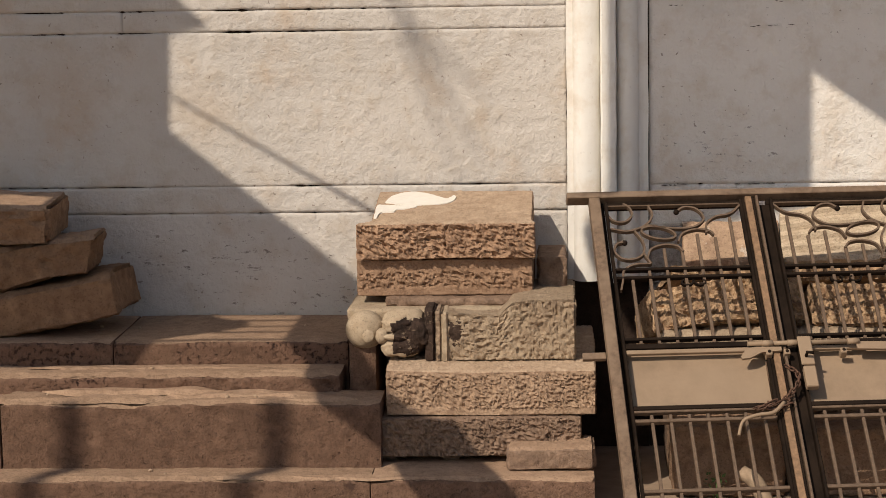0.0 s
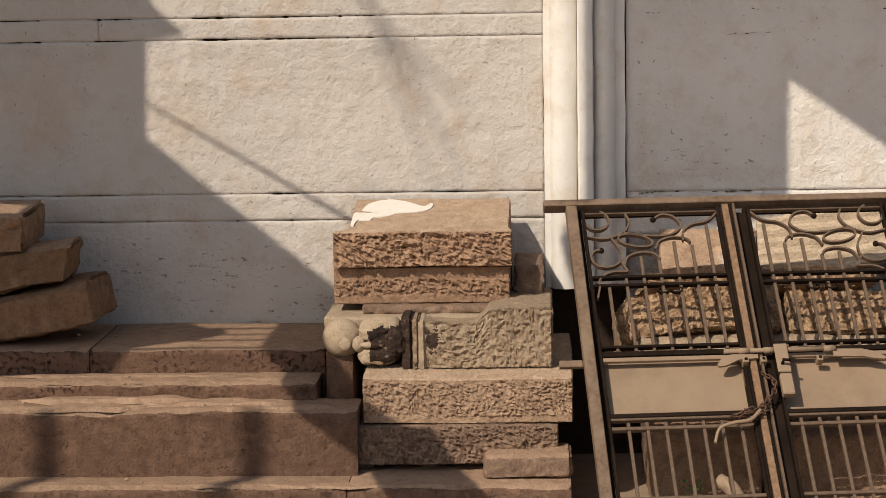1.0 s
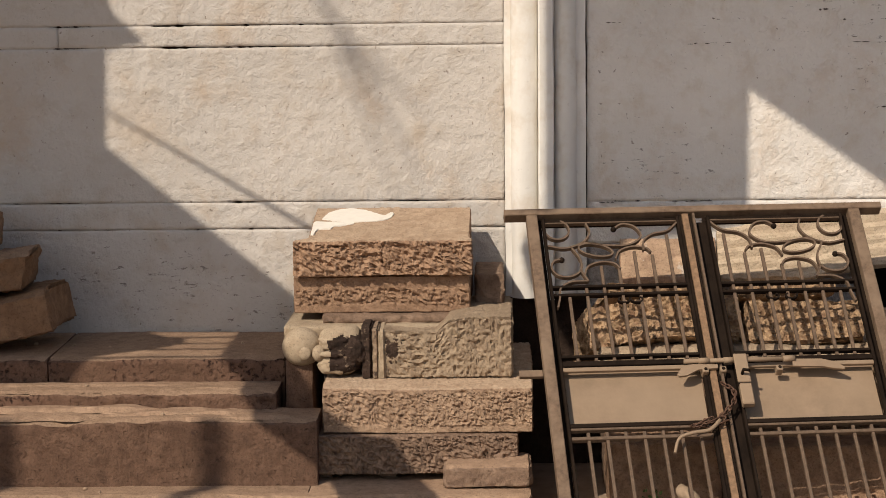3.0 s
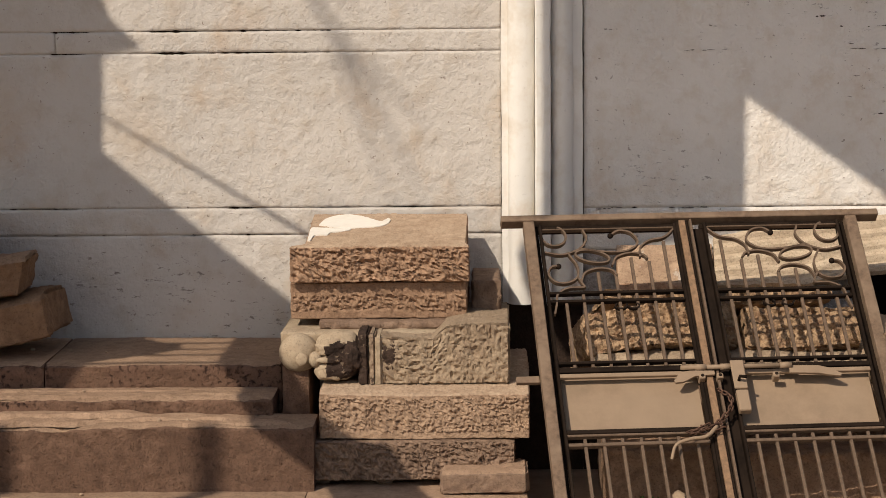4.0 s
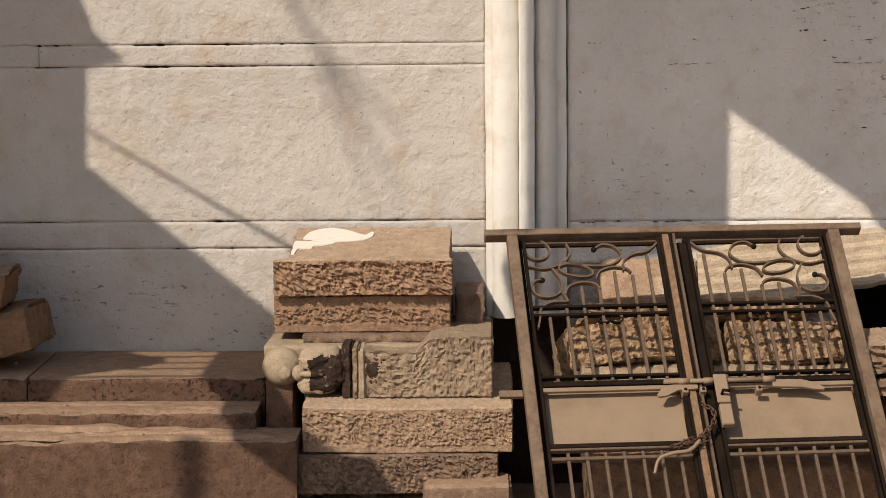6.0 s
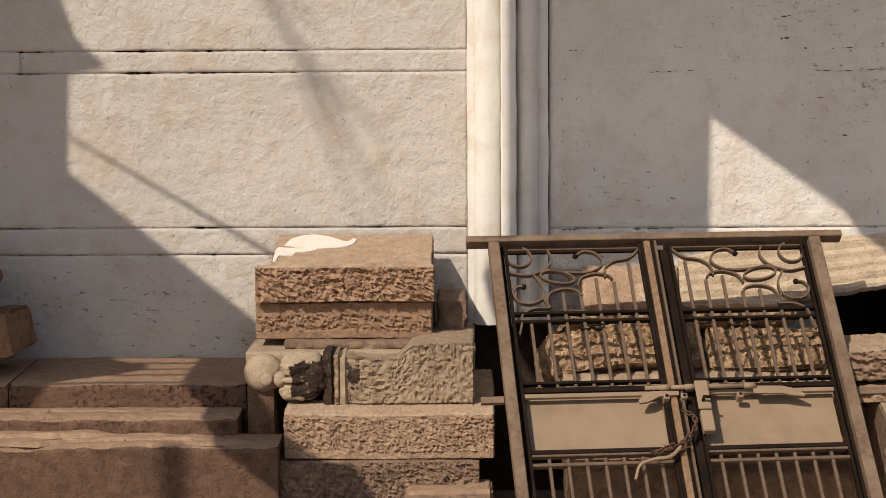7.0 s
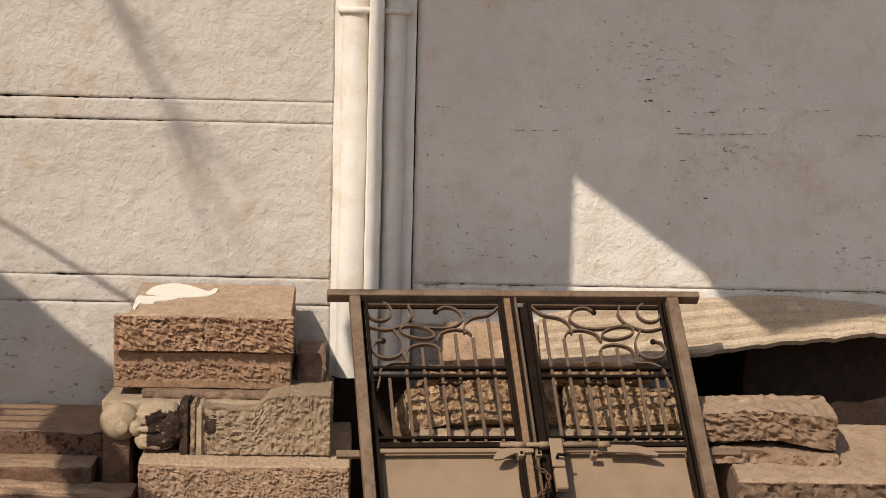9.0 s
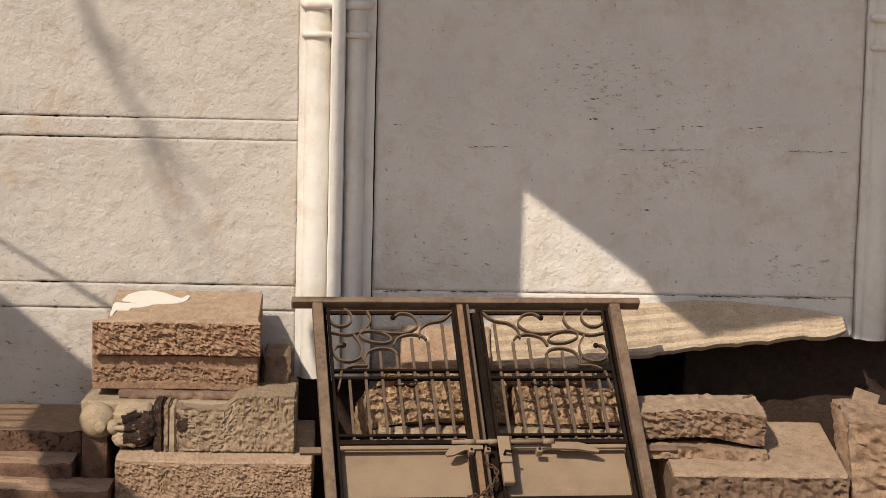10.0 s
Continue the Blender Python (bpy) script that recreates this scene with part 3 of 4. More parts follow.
for ctrl, r0, r1 in (([(-3.4, -SUN_M * (CAST_DIST + 7)), (-3.2, -6), (-2.6, 1.6), (-1.6, 3.6), (-0.85, 3.3), (-0.36, 2.2), (-0.12, 1.77), (0.02, 1.5), (0.15, 1.23)], 0.042, 0.008), ([(-0.15, 1.82), (0.03, 1.64), (0.18, 1.48)], 0.012, 0.008), ([(-0.40, 2.2), (-0.25, 2.12), (-0.1, 1.95)], 0.014, 0.008),
                     ([(-0.16, 1.77), (-0.07, 1.52), (0.04, 1.2)], 0.014, 0.008)):
    tube(bm, curve_pts([cast_point(x, z, 7.0) for x, z in ctrl], 5), r0, 7, 0, r1)
part("limbs", bm, OLD_WOOD, bare)

# unseen posts added to throw two dark bands on the tall riser
for px in (-1.36, -0.58):
    x, z = shade(px, -1.01, 0.43)
    prop = thing("prop", label="unseen slender post added to cast a dark band", category="post", group="awning props")
    bm = bmesh.new()
    a, b = Vector(cast_point(x, z, 5.5)), Vector(cast_point(x, -SUN_M * (CAST_DIST + 5.5), 5.5))
    tube(bm, [a, b], 0.045, 10)
    part("timber", bm, OLD_WOOD, prop)

# ---- stone stack by the pilaster ----
def block(name, label, category="stone block", group="stacked stones", **kw):
    args = kw.pop("at")
    return tagged(stone(name, *args, **kw), label, category, group)


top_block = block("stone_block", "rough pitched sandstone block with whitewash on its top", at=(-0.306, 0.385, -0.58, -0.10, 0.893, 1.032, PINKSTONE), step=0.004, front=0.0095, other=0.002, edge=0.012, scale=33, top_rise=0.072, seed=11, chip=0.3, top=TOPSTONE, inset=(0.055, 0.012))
bm = bmesh.new()
for pts, lift in (([(-0.215, -0.28), (-0.19, -0.18), (-0.12, -0.13), (-0.05, -0.16), (-0.01, -0.20), (0.03, -0.235), (0.055, -0.19), (0.065, -0.235), (0.035, -0.30), (-0.06, -0.33), (-0.16, -0.315)], 0.0055),
                  ([(-0.243, -0.50), (-0.243, -0.33), (-0.2, -0.325), (-0.09, -0.335), (-0.10, -0.37), (-0.16, -0.39), (-0.17, -0.42), (-0.225, -0.43), (-0.23, -0.50)], 0.0055)):
    rim = curve_pts([(x, y, 0) for x, y in pts + pts[:1]], 5)[:-1]
    rim = [p + noise.noise_vector(p * 60) * 0.005 for p in rim]
    ring = [bm.verts.new((p.x, p.y, 1.032 + 0.072 * (p.y + 0.58) / 0.48 + lift)) for p in rim]
    low = [bm.verts.new((v.co.x, v.co.y, v.co.z - 0.006)) for v in ring]
    bm.faces.new(ring)
    for i in range(len(ring)):
        j = (i + 1) % len(ring)
        bm.faces.new((ring[j], ring[i], low[i], low[j]))
bmesh.ops.recalc_face_normals(bm, faces=bm.faces)
part("paint_patch", bm, WHITE_PAINT, top_block, "spilled white paint")
block("stone_block", "rough sandstone block with a smooth lower lip", at=(-0.312, 0.378, -0.545, -0.10, 0.745, 0.889, PINKSTONE), step=0.004, front=0.0075, other=0.002, edge=0.008, scale=38, lip=0.036, band=0.05, seed=12)
block("stone_slab", "thin rough stone slab under the stacked blocks", "stone slab", at=(-0.200, 0.42, -0.60, -0.12, 0.708, 0.745, GREYSTONE), step=0.012, front=0.006, seed=13)
block("stone_block", "dark brown stone standing behind the stack", at=(0.392, 0.508, -0.42, -0.06, 0.52, 0.875, GREYSTONE), step=0.015, front=0.008, seed=14)
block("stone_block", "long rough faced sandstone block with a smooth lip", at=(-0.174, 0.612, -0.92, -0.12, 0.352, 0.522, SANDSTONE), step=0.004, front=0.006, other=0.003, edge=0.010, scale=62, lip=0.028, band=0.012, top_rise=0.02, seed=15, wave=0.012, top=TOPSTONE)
block("stone_block", "rough grey brown block at the foot of the stack", at=(-0.244, 0.557, -0.95, -0.30, 0.203, 0.350, GREYSTONE), step=0.0045, front=0.0075, other=0.003, edge=0.012, scale=56, seed=16)
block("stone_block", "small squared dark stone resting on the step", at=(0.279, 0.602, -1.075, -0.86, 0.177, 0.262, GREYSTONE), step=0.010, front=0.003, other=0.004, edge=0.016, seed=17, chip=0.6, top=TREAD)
for x in (-0.21, 0.03, 0.40):
    block("stone_chip", "thin chip of stone wedged under a block", "stone chip", "wedges", at=(x, x + 0.07, -0.90, -0.60, 0.176, 0.206, GREYSTONE), step=0.015, front=0.003, seed=int(90 + x * 50))
# given the dark step stone to stand in for its shade
block("stone_post", "upright stone beneath the carved figure, its shade painted in", "stone post", at=(-0.335, -0.225, -0.72, -0.2, 0.30, 0.60, STEPSTONE), step=0.02, front=0.004, seed=18)


def carved_stone():
    """The lying carved stone: a rounded bowl, a plain swollen head, a collar and a rough unworked shaft, one mesh."""
    pts, faces, mats = [], [], []

    def add(vs, qs, mat):
        b = len(pts)
        pts.extend(vs)
        faces.extend([[i + b for i in q] for q in qs])
        mats.extend([mat] * len(qs))

    def blockpart(x0, x1, y0, y1, z0, z1, rough, mat, scale, seed, topf=None, step=0.009, edge=0.02):
        u, quads = grid_box(x1 - x0, y1 - y0, z1 - z0, step)
        out = []
        for a, b, c in u.tolist():
            p = Vector((x0 + a * (x1 - x0), y0 + b * (y1 - y0), z0 + c * (z1 - z0)))
            d = Vector(((a > 0.999) - (a < 0.001), (b > 0.999) - (b < 0.001), (c > 0.999) - (c < 0.001)))
            q = p + Vector((seed, 0, seed))
            if abs(d.x) + abs(d.y) + abs(d.z) >= 2:
                p -= d * edge * (0.4 + abs(noise.noise(q * 12)))
            p += d.normalized() * ((0.75 - abs(noise.noise(q * scale * 0.6)) * 1.4 - abs(noise.noise((q + Vector((3, 5, 7))) * min(scale * 1.3, 0.36 / step))) * 1.4) * rough * (2 if d.y < 0 else 0.7) + noise.noise(q * 7) * rough) if d.length else Vector()
            if topf:
                p.z += topf(p.x) * c
            out.append(p)
        add(out, quads, mat)

    def lump(cx, cy, cz, rx, ry, rz, rough, mat, seed, ridges=0.0):
        n, w = 28, 40
        vs, qs = [], []
        for i in range(n + 1):
            th = math.pi * i / n
            for j in range(w):
                ph = 2 * math.pi * j / w
                d = Vector((math.cos(th), math.sin(th) * math.cos(ph), math.sin(th) * math.sin(ph)))
                r = 1 + rough * noise.noise(d * 2.5 + Vector((seed, seed, 0))) + ridges * math.sin(d.x * 16)
                vs.append(Vector((cx + d.x * rx * r, cy + d.y * ry * r, cz + d.z * rz * r)))
        for i in range(n):
            for j in range(w):
                qs.append((i * w + j, i * w + (j + 1) % w, (i + 1) * w + (j + 1) % w, (i + 1) * w + j))
        add(vs, qs, mat)
        if mat == 1:
            for k, q in enumerate(qs):
                p = vs[q[0]]
                if p.x + 0.03 * noise.noise(p * 30) < -0.155 or p.z + 0.02 * noise.noise(p * 40) > 0.698 or p.z + 0.02 * noise.noise(p * 35) < 0.565:
                    mats[len(mats) - len(qs) + k] = 3

    hump = lambda x: 0.036 * max(0.0, min(1.0, (x - 0.25) / 0.05)) - 0.010 * math.sin((x - 0.05) * 12)
    blockpart(-0.342, 0.30, -0.66, -0.20, 0.60, 0.714, 0.002, 3, 20, 1, edge=0.008)
    blockpart(0.045, 0.537, -0.765, -0.25, 0.530, 0.716, 0.0065, 0, 62, 2, hump, 0.0045, 0.022)
    # filler under the head, added to keep sunlight out of the gap
    blockpart(-0.20, 0.06, -0.60, -0.25, 0.526, 0.61, 0.002, 0, 20, 21, edge=0.008)
    lump(-0.268, -0.69, 0.640, 0.076, 0.085, 0.074, 0.03, 3, 3)
    lump(-0.250, -0.770, 0.628, 0.024, 0.012, 0.026, 0.05, 3, 5)
    lump(-0.198, -0.765, 0.628, 0.026, 0.03, 0.032, 0.1, 3, 6)
    lump(-0.110, -0.70, 0.632, 0.104, 0.092, 0.098, 0.10, 1, 7, 0.006)
    lump(-0.135, -0.768, 0.672, 0.062, 0.026, 0.034, 0.25, 1, 8, 0.02)
    lump(-0.130, -0.772, 0.585, 0.072, 0.026, 0.036, 0.25, 1, 9, 0.02)
    lump(-0.062, -0.775, 0.640, 0.040, 0.022, 0.052, 0.3, 1, 12, 0.03)
    lump(-0.150, -0.788, 0.628, 0.050, 0.014, 0.012, 0.2, 1, 4)
    lump(0.085, -0.758, 0.640, 0.040, 0.016, 0.060, 0.3, 1, 14)
    for i, (x, half, mt) in enumerate(((-0.017, 0.019, 1), (0.016, 0.013, 2), (0.042, 0.013, 3))):
        blockpart(x - half, x + half, -0.782 + 0.006 * (i % 2), -0.4, 0.527, 0.730 - 0.006 * i, 0.003, mt, 30, 10 + i, None, 0.006, 0.012)
    me = bpy.data.meshes.new("statue")
    me.from_pydata(pts, [], faces)
    me.materials.append(CARVED)
    me.materials.append(SOOT)
    me.materials.append(SMEARED)
    me.materials.append(CARVED_PALE)
    me.polygons.foreach_set("material_index", mats)
    me.shade_smooth()
    me.set_sharp_from_angle(angle=radians(62))
    ob = new("statue", me)
    return tagged(ob, "broken carved stone figure lying on the stacked blocks", "statue")


carved_stone()

# ---- stone pile on the platform ----
def leaning(cx, cy, cz, turn, yaw=0):
    return pose(cx, cy, cz, 0, turn, yaw)


block("stone_slab", "broken brown stone slab tilted on the platform", "stone slab", "stones piled on the platform", at=(-0.62, 0, 0, 0.4, 0, 0.166, PILESTONE), m=leaning(-1.245, -0.53, 0.668, -10), step=0.014, front=0.006, other=0.005, edge=0.025, seed=31, chip=0.8, warp=0.03)
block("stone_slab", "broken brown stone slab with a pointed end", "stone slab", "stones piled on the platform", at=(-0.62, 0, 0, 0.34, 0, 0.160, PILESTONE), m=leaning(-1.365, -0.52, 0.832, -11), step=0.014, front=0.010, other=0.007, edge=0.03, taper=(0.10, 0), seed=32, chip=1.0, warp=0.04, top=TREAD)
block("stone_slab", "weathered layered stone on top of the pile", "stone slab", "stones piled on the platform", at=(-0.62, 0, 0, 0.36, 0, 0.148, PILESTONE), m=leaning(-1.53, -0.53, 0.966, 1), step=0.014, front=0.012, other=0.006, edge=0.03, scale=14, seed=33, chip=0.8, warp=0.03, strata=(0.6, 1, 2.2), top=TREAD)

# ---- stones behind and beside the gate ----
GB = "rubble behind the gate"
for k, (x0, x1, z0, z1, turn, label) in enumerate(((0.82, 1.43, 0.625, 0.80, -2, "long rusty rubble stone lit between the gate bars"), (1.45, 1.90, 0.62, 0.785, 1, "long rough rubble stone lit between the gate bars"),
                                                   (0.90, 1.25, 0.80, 0.845, 3, "thin broken stone on the rubble"), (1.40, 1.80, 0.79, 0.835, -2, "thin broken stone on the rubble"))):
    cx, cz = (x0 + x1) / 2, (z0 + z1) / 2
    block("stone_block", label, at=((x0 - x1) / 2, (x1 - x0) / 2, 0, 0.42, (z0 - z1) / 2, (z1 - z0) / 2, RUBBLE), group=GB, m=pose(cx, -0.56 + 0.04 * (k % 2) + 0.10 * (k > 1), cz, -24, turn, 5),
          step=0.006, front=0.011, other=0.008, edge=0.03, scale=26, strata=(1, 1, 1), warp=0.03, seed=60 + k, chip=0.9)
block("stone_block", "rough rubble stone under other stones", at=(0.86, 1.95, -0.64, -0.15, 0.50, 0.608, CARVED), group=GB, step=0.014, front=0.012, other=0.006, edge=0.03, scale=16, seed=43)
block("stone_block", "large brown stone behind the lower gate bars", at=(0.90, 1.33, -0.80, -0.35, 0.0, 0.288, PINKSTONE), group=GB, step=0.014, front=0.008, other=0.005, edge=0.02, seed=44)
block("stone_block", "large brown stone behind the lower gate bars", at=(1.38, 2.0, -0.80, -0.35, 0.0, 0.276, PINKSTONE), group=GB, step=0.014, front=0.008, other=0.005, edge=0.02, seed=45)
block("stone_block", "rubble stone carrying the others", at=(0.90, 2.6, -0.62, -0.10, 0.0, 0.498, GREYSTONE), group=GB, step=0.03, front=0.012, other=0.006, seed=46)
block("stone_slab", "pink brown slab with old white mortar", "stone slab", at=(0.98, 1.376, -0.16, -0.03, 0.77, 0.822, PINKSTONE), group=GB, step=0.012, front=0.004, other=0.004, edge=0.012, top_rise=0.14, seed=47, top=MORTARED)
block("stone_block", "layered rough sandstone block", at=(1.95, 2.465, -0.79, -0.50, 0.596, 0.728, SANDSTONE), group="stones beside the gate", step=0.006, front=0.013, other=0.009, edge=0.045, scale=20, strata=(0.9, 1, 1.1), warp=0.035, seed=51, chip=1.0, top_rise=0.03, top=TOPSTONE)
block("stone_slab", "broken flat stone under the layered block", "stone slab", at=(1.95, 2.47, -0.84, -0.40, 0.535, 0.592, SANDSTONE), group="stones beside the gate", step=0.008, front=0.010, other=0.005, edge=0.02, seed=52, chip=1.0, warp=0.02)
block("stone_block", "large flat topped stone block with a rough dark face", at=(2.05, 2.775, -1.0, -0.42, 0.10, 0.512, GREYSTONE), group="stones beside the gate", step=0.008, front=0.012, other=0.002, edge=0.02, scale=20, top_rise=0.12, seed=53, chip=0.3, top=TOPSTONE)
block("boulder", "broken rough sandstone boulder with a chiselled hole", "stone", at=(2.80, 3.45, -0.98, -0.55, 0.0, 0.72, SANDSTONE), group="stones beside the gate", step=0.009, front=0.014, other=0.012, edge=0.08, scale=15, warp=0.10, seed=54, chip=0.6)


def long_slab():
    """The long pale slab that leans on the wall, with a broken lower edge and shallow ripples."""
    nx, nv, th = 90, 18, 0.028
    pts, faces = [], []
    for side in (0, 1):
        for i in range(nx + 1):
            a = i / nx
            x = 1.38 + 1.565 * a
            zf = 0.804 + 0.15 * min(1, max(0, (x - 1.75) / 1.0)) ** 0.8 + 0.010 * noise.noise(Vector((x * 9, 0, 0))) + 0.006 * noise.noise(Vector((x * 31, 2, 0)))
            zb = 0.99 + 0.105 * min(1, max(0, (x - 1.376) / 0.9)) ** 0.7 - 0.10 * max(0, x - 2.45)
            end = max(0.0, min(1.0, (x - 2.80) / 0.145))
            zf += 0.03 * end ** 3
            zb += (min(zb, zf + 0.06) - zb) * end ** 3
            zb += 0.006 * noise.noise(Vector((x * 12, 5, 0)))
            yf = -0.125 + 0.010 * noise.noise(Vector((x * 13, 7, 0)))
            for j in range(nv + 1):
                b = j / nv
                p = Vector((x, yf + b * (-0.035 - yf), zf + b * (zb - zf)))
                rip = 0.005 * math.sin(b * 30 + 1.5 * noise.noise(p * 3)) + 0.008 * noise.noise(p * 4) + 0.003 * noise.noise(p * 17)
                p += Vector((0, -0.7, 0.7)) * (rip - side * th)
                pts.append(p)
    n1, w = (nx + 1) * (nv + 1), nv + 1
    for i in range(nx):
        for j in range(nv):
            q = (i * w + j, (i + 1) * w + j, (i + 1) * w + j + 1, i * w + j + 1)
            faces.append(q)
            faces.append(tuple(n1 + k for k in q[::-1]))
    for i in range(nx):
        for j in (0, nv):
            q = (i * w + j, (i + 1) * w + j, n1 + (i + 1) * w + j, n1 + i * w + j)
            faces.append(q[::-1] if j == 0 else q)
    for j in range(nv):
        for i in (0, nx):
            q = (i * w + j, i * w + j + 1, n1 + i * w + j + 1, n1 + i * w + j)
            faces.append(q[::-1] if i == 0 else q)
    me = bpy.data.meshes.new("stone_slab")
    me.from_pydata(pts, [], faces)
    me.materials.append(SLABSTONE)
    return tagged(new("stone_slab", me), "long pale rippled stone slab leaning on the wall", "stone slab")


long_slab()
plank = thing("plank", label="short weathered plank leaning behind the boulder", category="plank", m=pose(2.86, -0.58, 0.50, -12, 18, 0))
bm = bmesh.new()
box(bm, -0.055, 0.055, -0.012, 0.012, 0.0, 0.30, 0.003)
part("board", bm, OLD_WOOD, plank)

# ---- the gate ----
GA, GL = radians(6), radians(47)
e1 = Vector((math.cos(GA), math.sin(GA), 0))
ud = Vector((math.sin(GA) * math.sin(GL), -math.cos(GA) * math.sin(GL), -math.cos(GL)))
gate_m = Matrix.Translation((0.508, -0.355, 1.097)) @ Matrix((e1, e1.cross(ud), -ud)).transposed().to_4x4()
gate_m.translation = (0.508, -0.355, 1.097)
SHY = 0.985
eye = Vector((0.52, -8.53, 2.11))
gate_m = Matrix.Translation(eye) @ Matrix.Scale(SHY, 4) @ Matrix.Translation(-eye) @ gate_m
gate = thing("gate", label="brown painted double leaf iron gate leaning on rubble, bolted and chained", category="gate", m=gate_m)
BOTTOM = 1.62


def bar(name, x0, x1, d0, d1, y0, y1, material, parent, bevel=0.002, label=""):
    """A bar in the gate's own plane: x along its top, d down from its top, y through it (front is minus)."""
    bm = bmesh.new()
    box(bm, x0, x1, y0, y1, -d1, -d0, bevel)
    return part(name, bm, material, parent, label)


bar("top_bar", 0.0, 1.512, -0.010, 0.020, -0.028, 0.022, GATE_PAINT, gate, 0.003)
bar("post", 0.086, 0.129, 0.020, BOTTOM + 0.03, -0.026, 0.020, GATE_PAINT, gate, 0.003)
bar("post", 1.374, 1.420, 0.020, BOTTOM + 0.03, -0.026, 0.020, GATE_PAINT, gate, 0.003)
bar("crossbar", -0.002, 0.086, 0.735, 0.765, 0.022, 0.040, GATE_PAINT, gate)
bar("crossbar", 1.42, 1.56, 0.735, 0.765, 0.022, 0.040, GATE_PAINT, gate)


def swirl(cx, cz, r0, r1, a0, a1, sq=1.0, n=26):
    return [(cx + (r0 + (r1 - r0) * i / n) * math.cos(radians(a0 + (a1 - a0) * i / n)), cz + sq * (r0 + (r1 - r0) * i / n) * math.sin(radians(a0 + (a1 - a0) * i / n))) for i in range(n + 1)]


def leaf(x0, x1, flip):
    """One leaf between x0 and x1. flip mirrors the scrollwork."""
    lf = new("leaf")
    lf.parent = gate
    W = x1 - x0
    F, B = -0.012, 0.016

    def X(u):
        return x1 - u if flip else x0 + u
    for u in (0.0, W - 0.011):
        bar("stile", x0 + u, x0 + u + 0.011, 0.030, BOTTOM, F, B, GATE_DARK, lf)
    dark0 = x0 - 0.014 if not flip else x1 + 0.001
    bar("hinge_stile", dark0, dark0 + 0.013, 0.024, BOTTOM, 0.012, 0.036, GATE_DARK, lf)
    for d, h, mt in ((0.048, 0.006, GATE_BAR), (0.362, 0.012, GATE_DARK), (0.402, 0.012, GATE_DARK), (0.695, 0.012, GATE_DARK), (0.724, 0.022, GATE_DARK), (1.004, 0.018, GATE_DARK), (1.024, 0.010, GATE_BAR), (1.062, 0.014, GATE_BAR), (1.362, 0.014, GATE_BAR), (BOTTOM - 0.03, 0.03, GATE_DARK)):
        bar("rail", x0 + 0.011, x1 - 0.011, d, d + h, F + 0.002, B - 0.004, mt, lf)
    bar("rail", x0 - 0.012, x1 + 0.012, 0.021, 0.047, 0.008, 0.030, GATE_DARK, lf)
    bar("panel_strip", x0 + 0.011, x1 - 0.011, 0.752, 0.770, -0.010, 0.004, GATE_PANEL, lf)
    bar("panel", x0 + 0.011, x1 - 0.011, 0.744, 1.003, 0.034, 0.038, GATE_PANEL, lf, 0.0, "tan sheet metal panel")
    # bars: the upper ones end at the arches
    tops = (0.415, 0.37, 0.265, 0.275, 0.195, 0.215, 0.115)
    for i in range(7):
        u = 0.073 + 0.069 * i
        bar("rod", X(u) - 0.006, X(u) + 0.006, tops[i], 0.72, -0.004, 0.010, GATE_BAR, lf, 0.0015)
        bar("rod", X(u + 0.002) - 0.006, X(u + 0.002) + 0.006, 1.040, BOTTOM - 0.02, -0.004, 0.010, GATE_BAR, lf, 0.0015)
    # scrollwork
    scroll = []
    scroll.append(swirl(0.055, -0.085, 0.048, 0.048, 70, -185))
    scroll.append([(p.x, p.y) for p in curve_pts([(0.172, -0.055), (0.182, -0.10), (0.150, -0.150), (0.08, -0.178), (0.012, -0.165)])])
    scroll.append([(p.x, p.y) for p in curve_pts([(0.150, -0.150), (0.25, -0.168), (0.335, -0.165), (0.383, -0.125), (0.362, -0.075), (0.315, -0.062), (0.280, -0.083)])])
    scroll.append([(0.197 + 0.066 * math.cos(t), -0.190 + 0.030 * math.sin(t) - 0.32 * 0.066 * math.cos(t) * 0.6) for t in (2 * math.pi * i / 28 for i in range(29))])
    scroll.append([(p.x, p.y) for p in curve_pts([(0.060, -0.232), (0.030, -0.240), (0.016, -0.275), (0.040, -0.312), (0.088, -0.318), (0.128, -0.290), (0.132, -0.235), (0.105, -0.178)])])
    scroll.append([(p.x, p.y) for p in curve_pts([(0.270, -0.235), (0.292, -0.195), (0.345, -0.176), (0.395, -0.185), (0.413, -0.205)])])
    scroll.append([(p.x, p.y) for p in curve_pts([(0.140, -0.315), (0.160, -0.270), (0.212, -0.250), (0.262, -0.258), (0.284, -0.285)])])
    scroll.append([(p.x, p.y) for p in curve_pts([(0.385, -0.195), (0.392, -0.148), (0.430, -0.115), (0.490, -0.100), (0.535, -0.058)])])
    scroll.append([(p.x, p.y) for p in curve_pts([(0.150, -0.342), (0.085, -0.345), (0.042, -0.375), (0.034, -0.420), (0.022, -0.468)])])
    scroll.append([(p.x, p.y) for p in curve_pts([(0.128, -0.290), (0.140, -0.315), (0.152, -0.342)])])
    for s in scroll:
        bm = bmesh.new()
        strip(bm, [(X(u), z) for u, z in s], 0.0075, 0.018)
        bmesh.ops.recalc_face_normals(bm, faces=bm.faces)
        part("scroll", bm, GATE_BAR, lf)
    for u, z in ((0.280, -0.083), (0.060, -0.232)):
        bm = bmesh.new()
        bmesh.ops.create_uvsphere(bm, u_segments=10, v_segments=6, radius=0.012, matrix=Matrix.Translation((X(u), 0, z)))
        part("scroll_knob", bm, GATE_DARK, lf, smooth=True)
    # little double curl between the two rails
    for sx in (-1, 1):
        bm = bmesh.new()
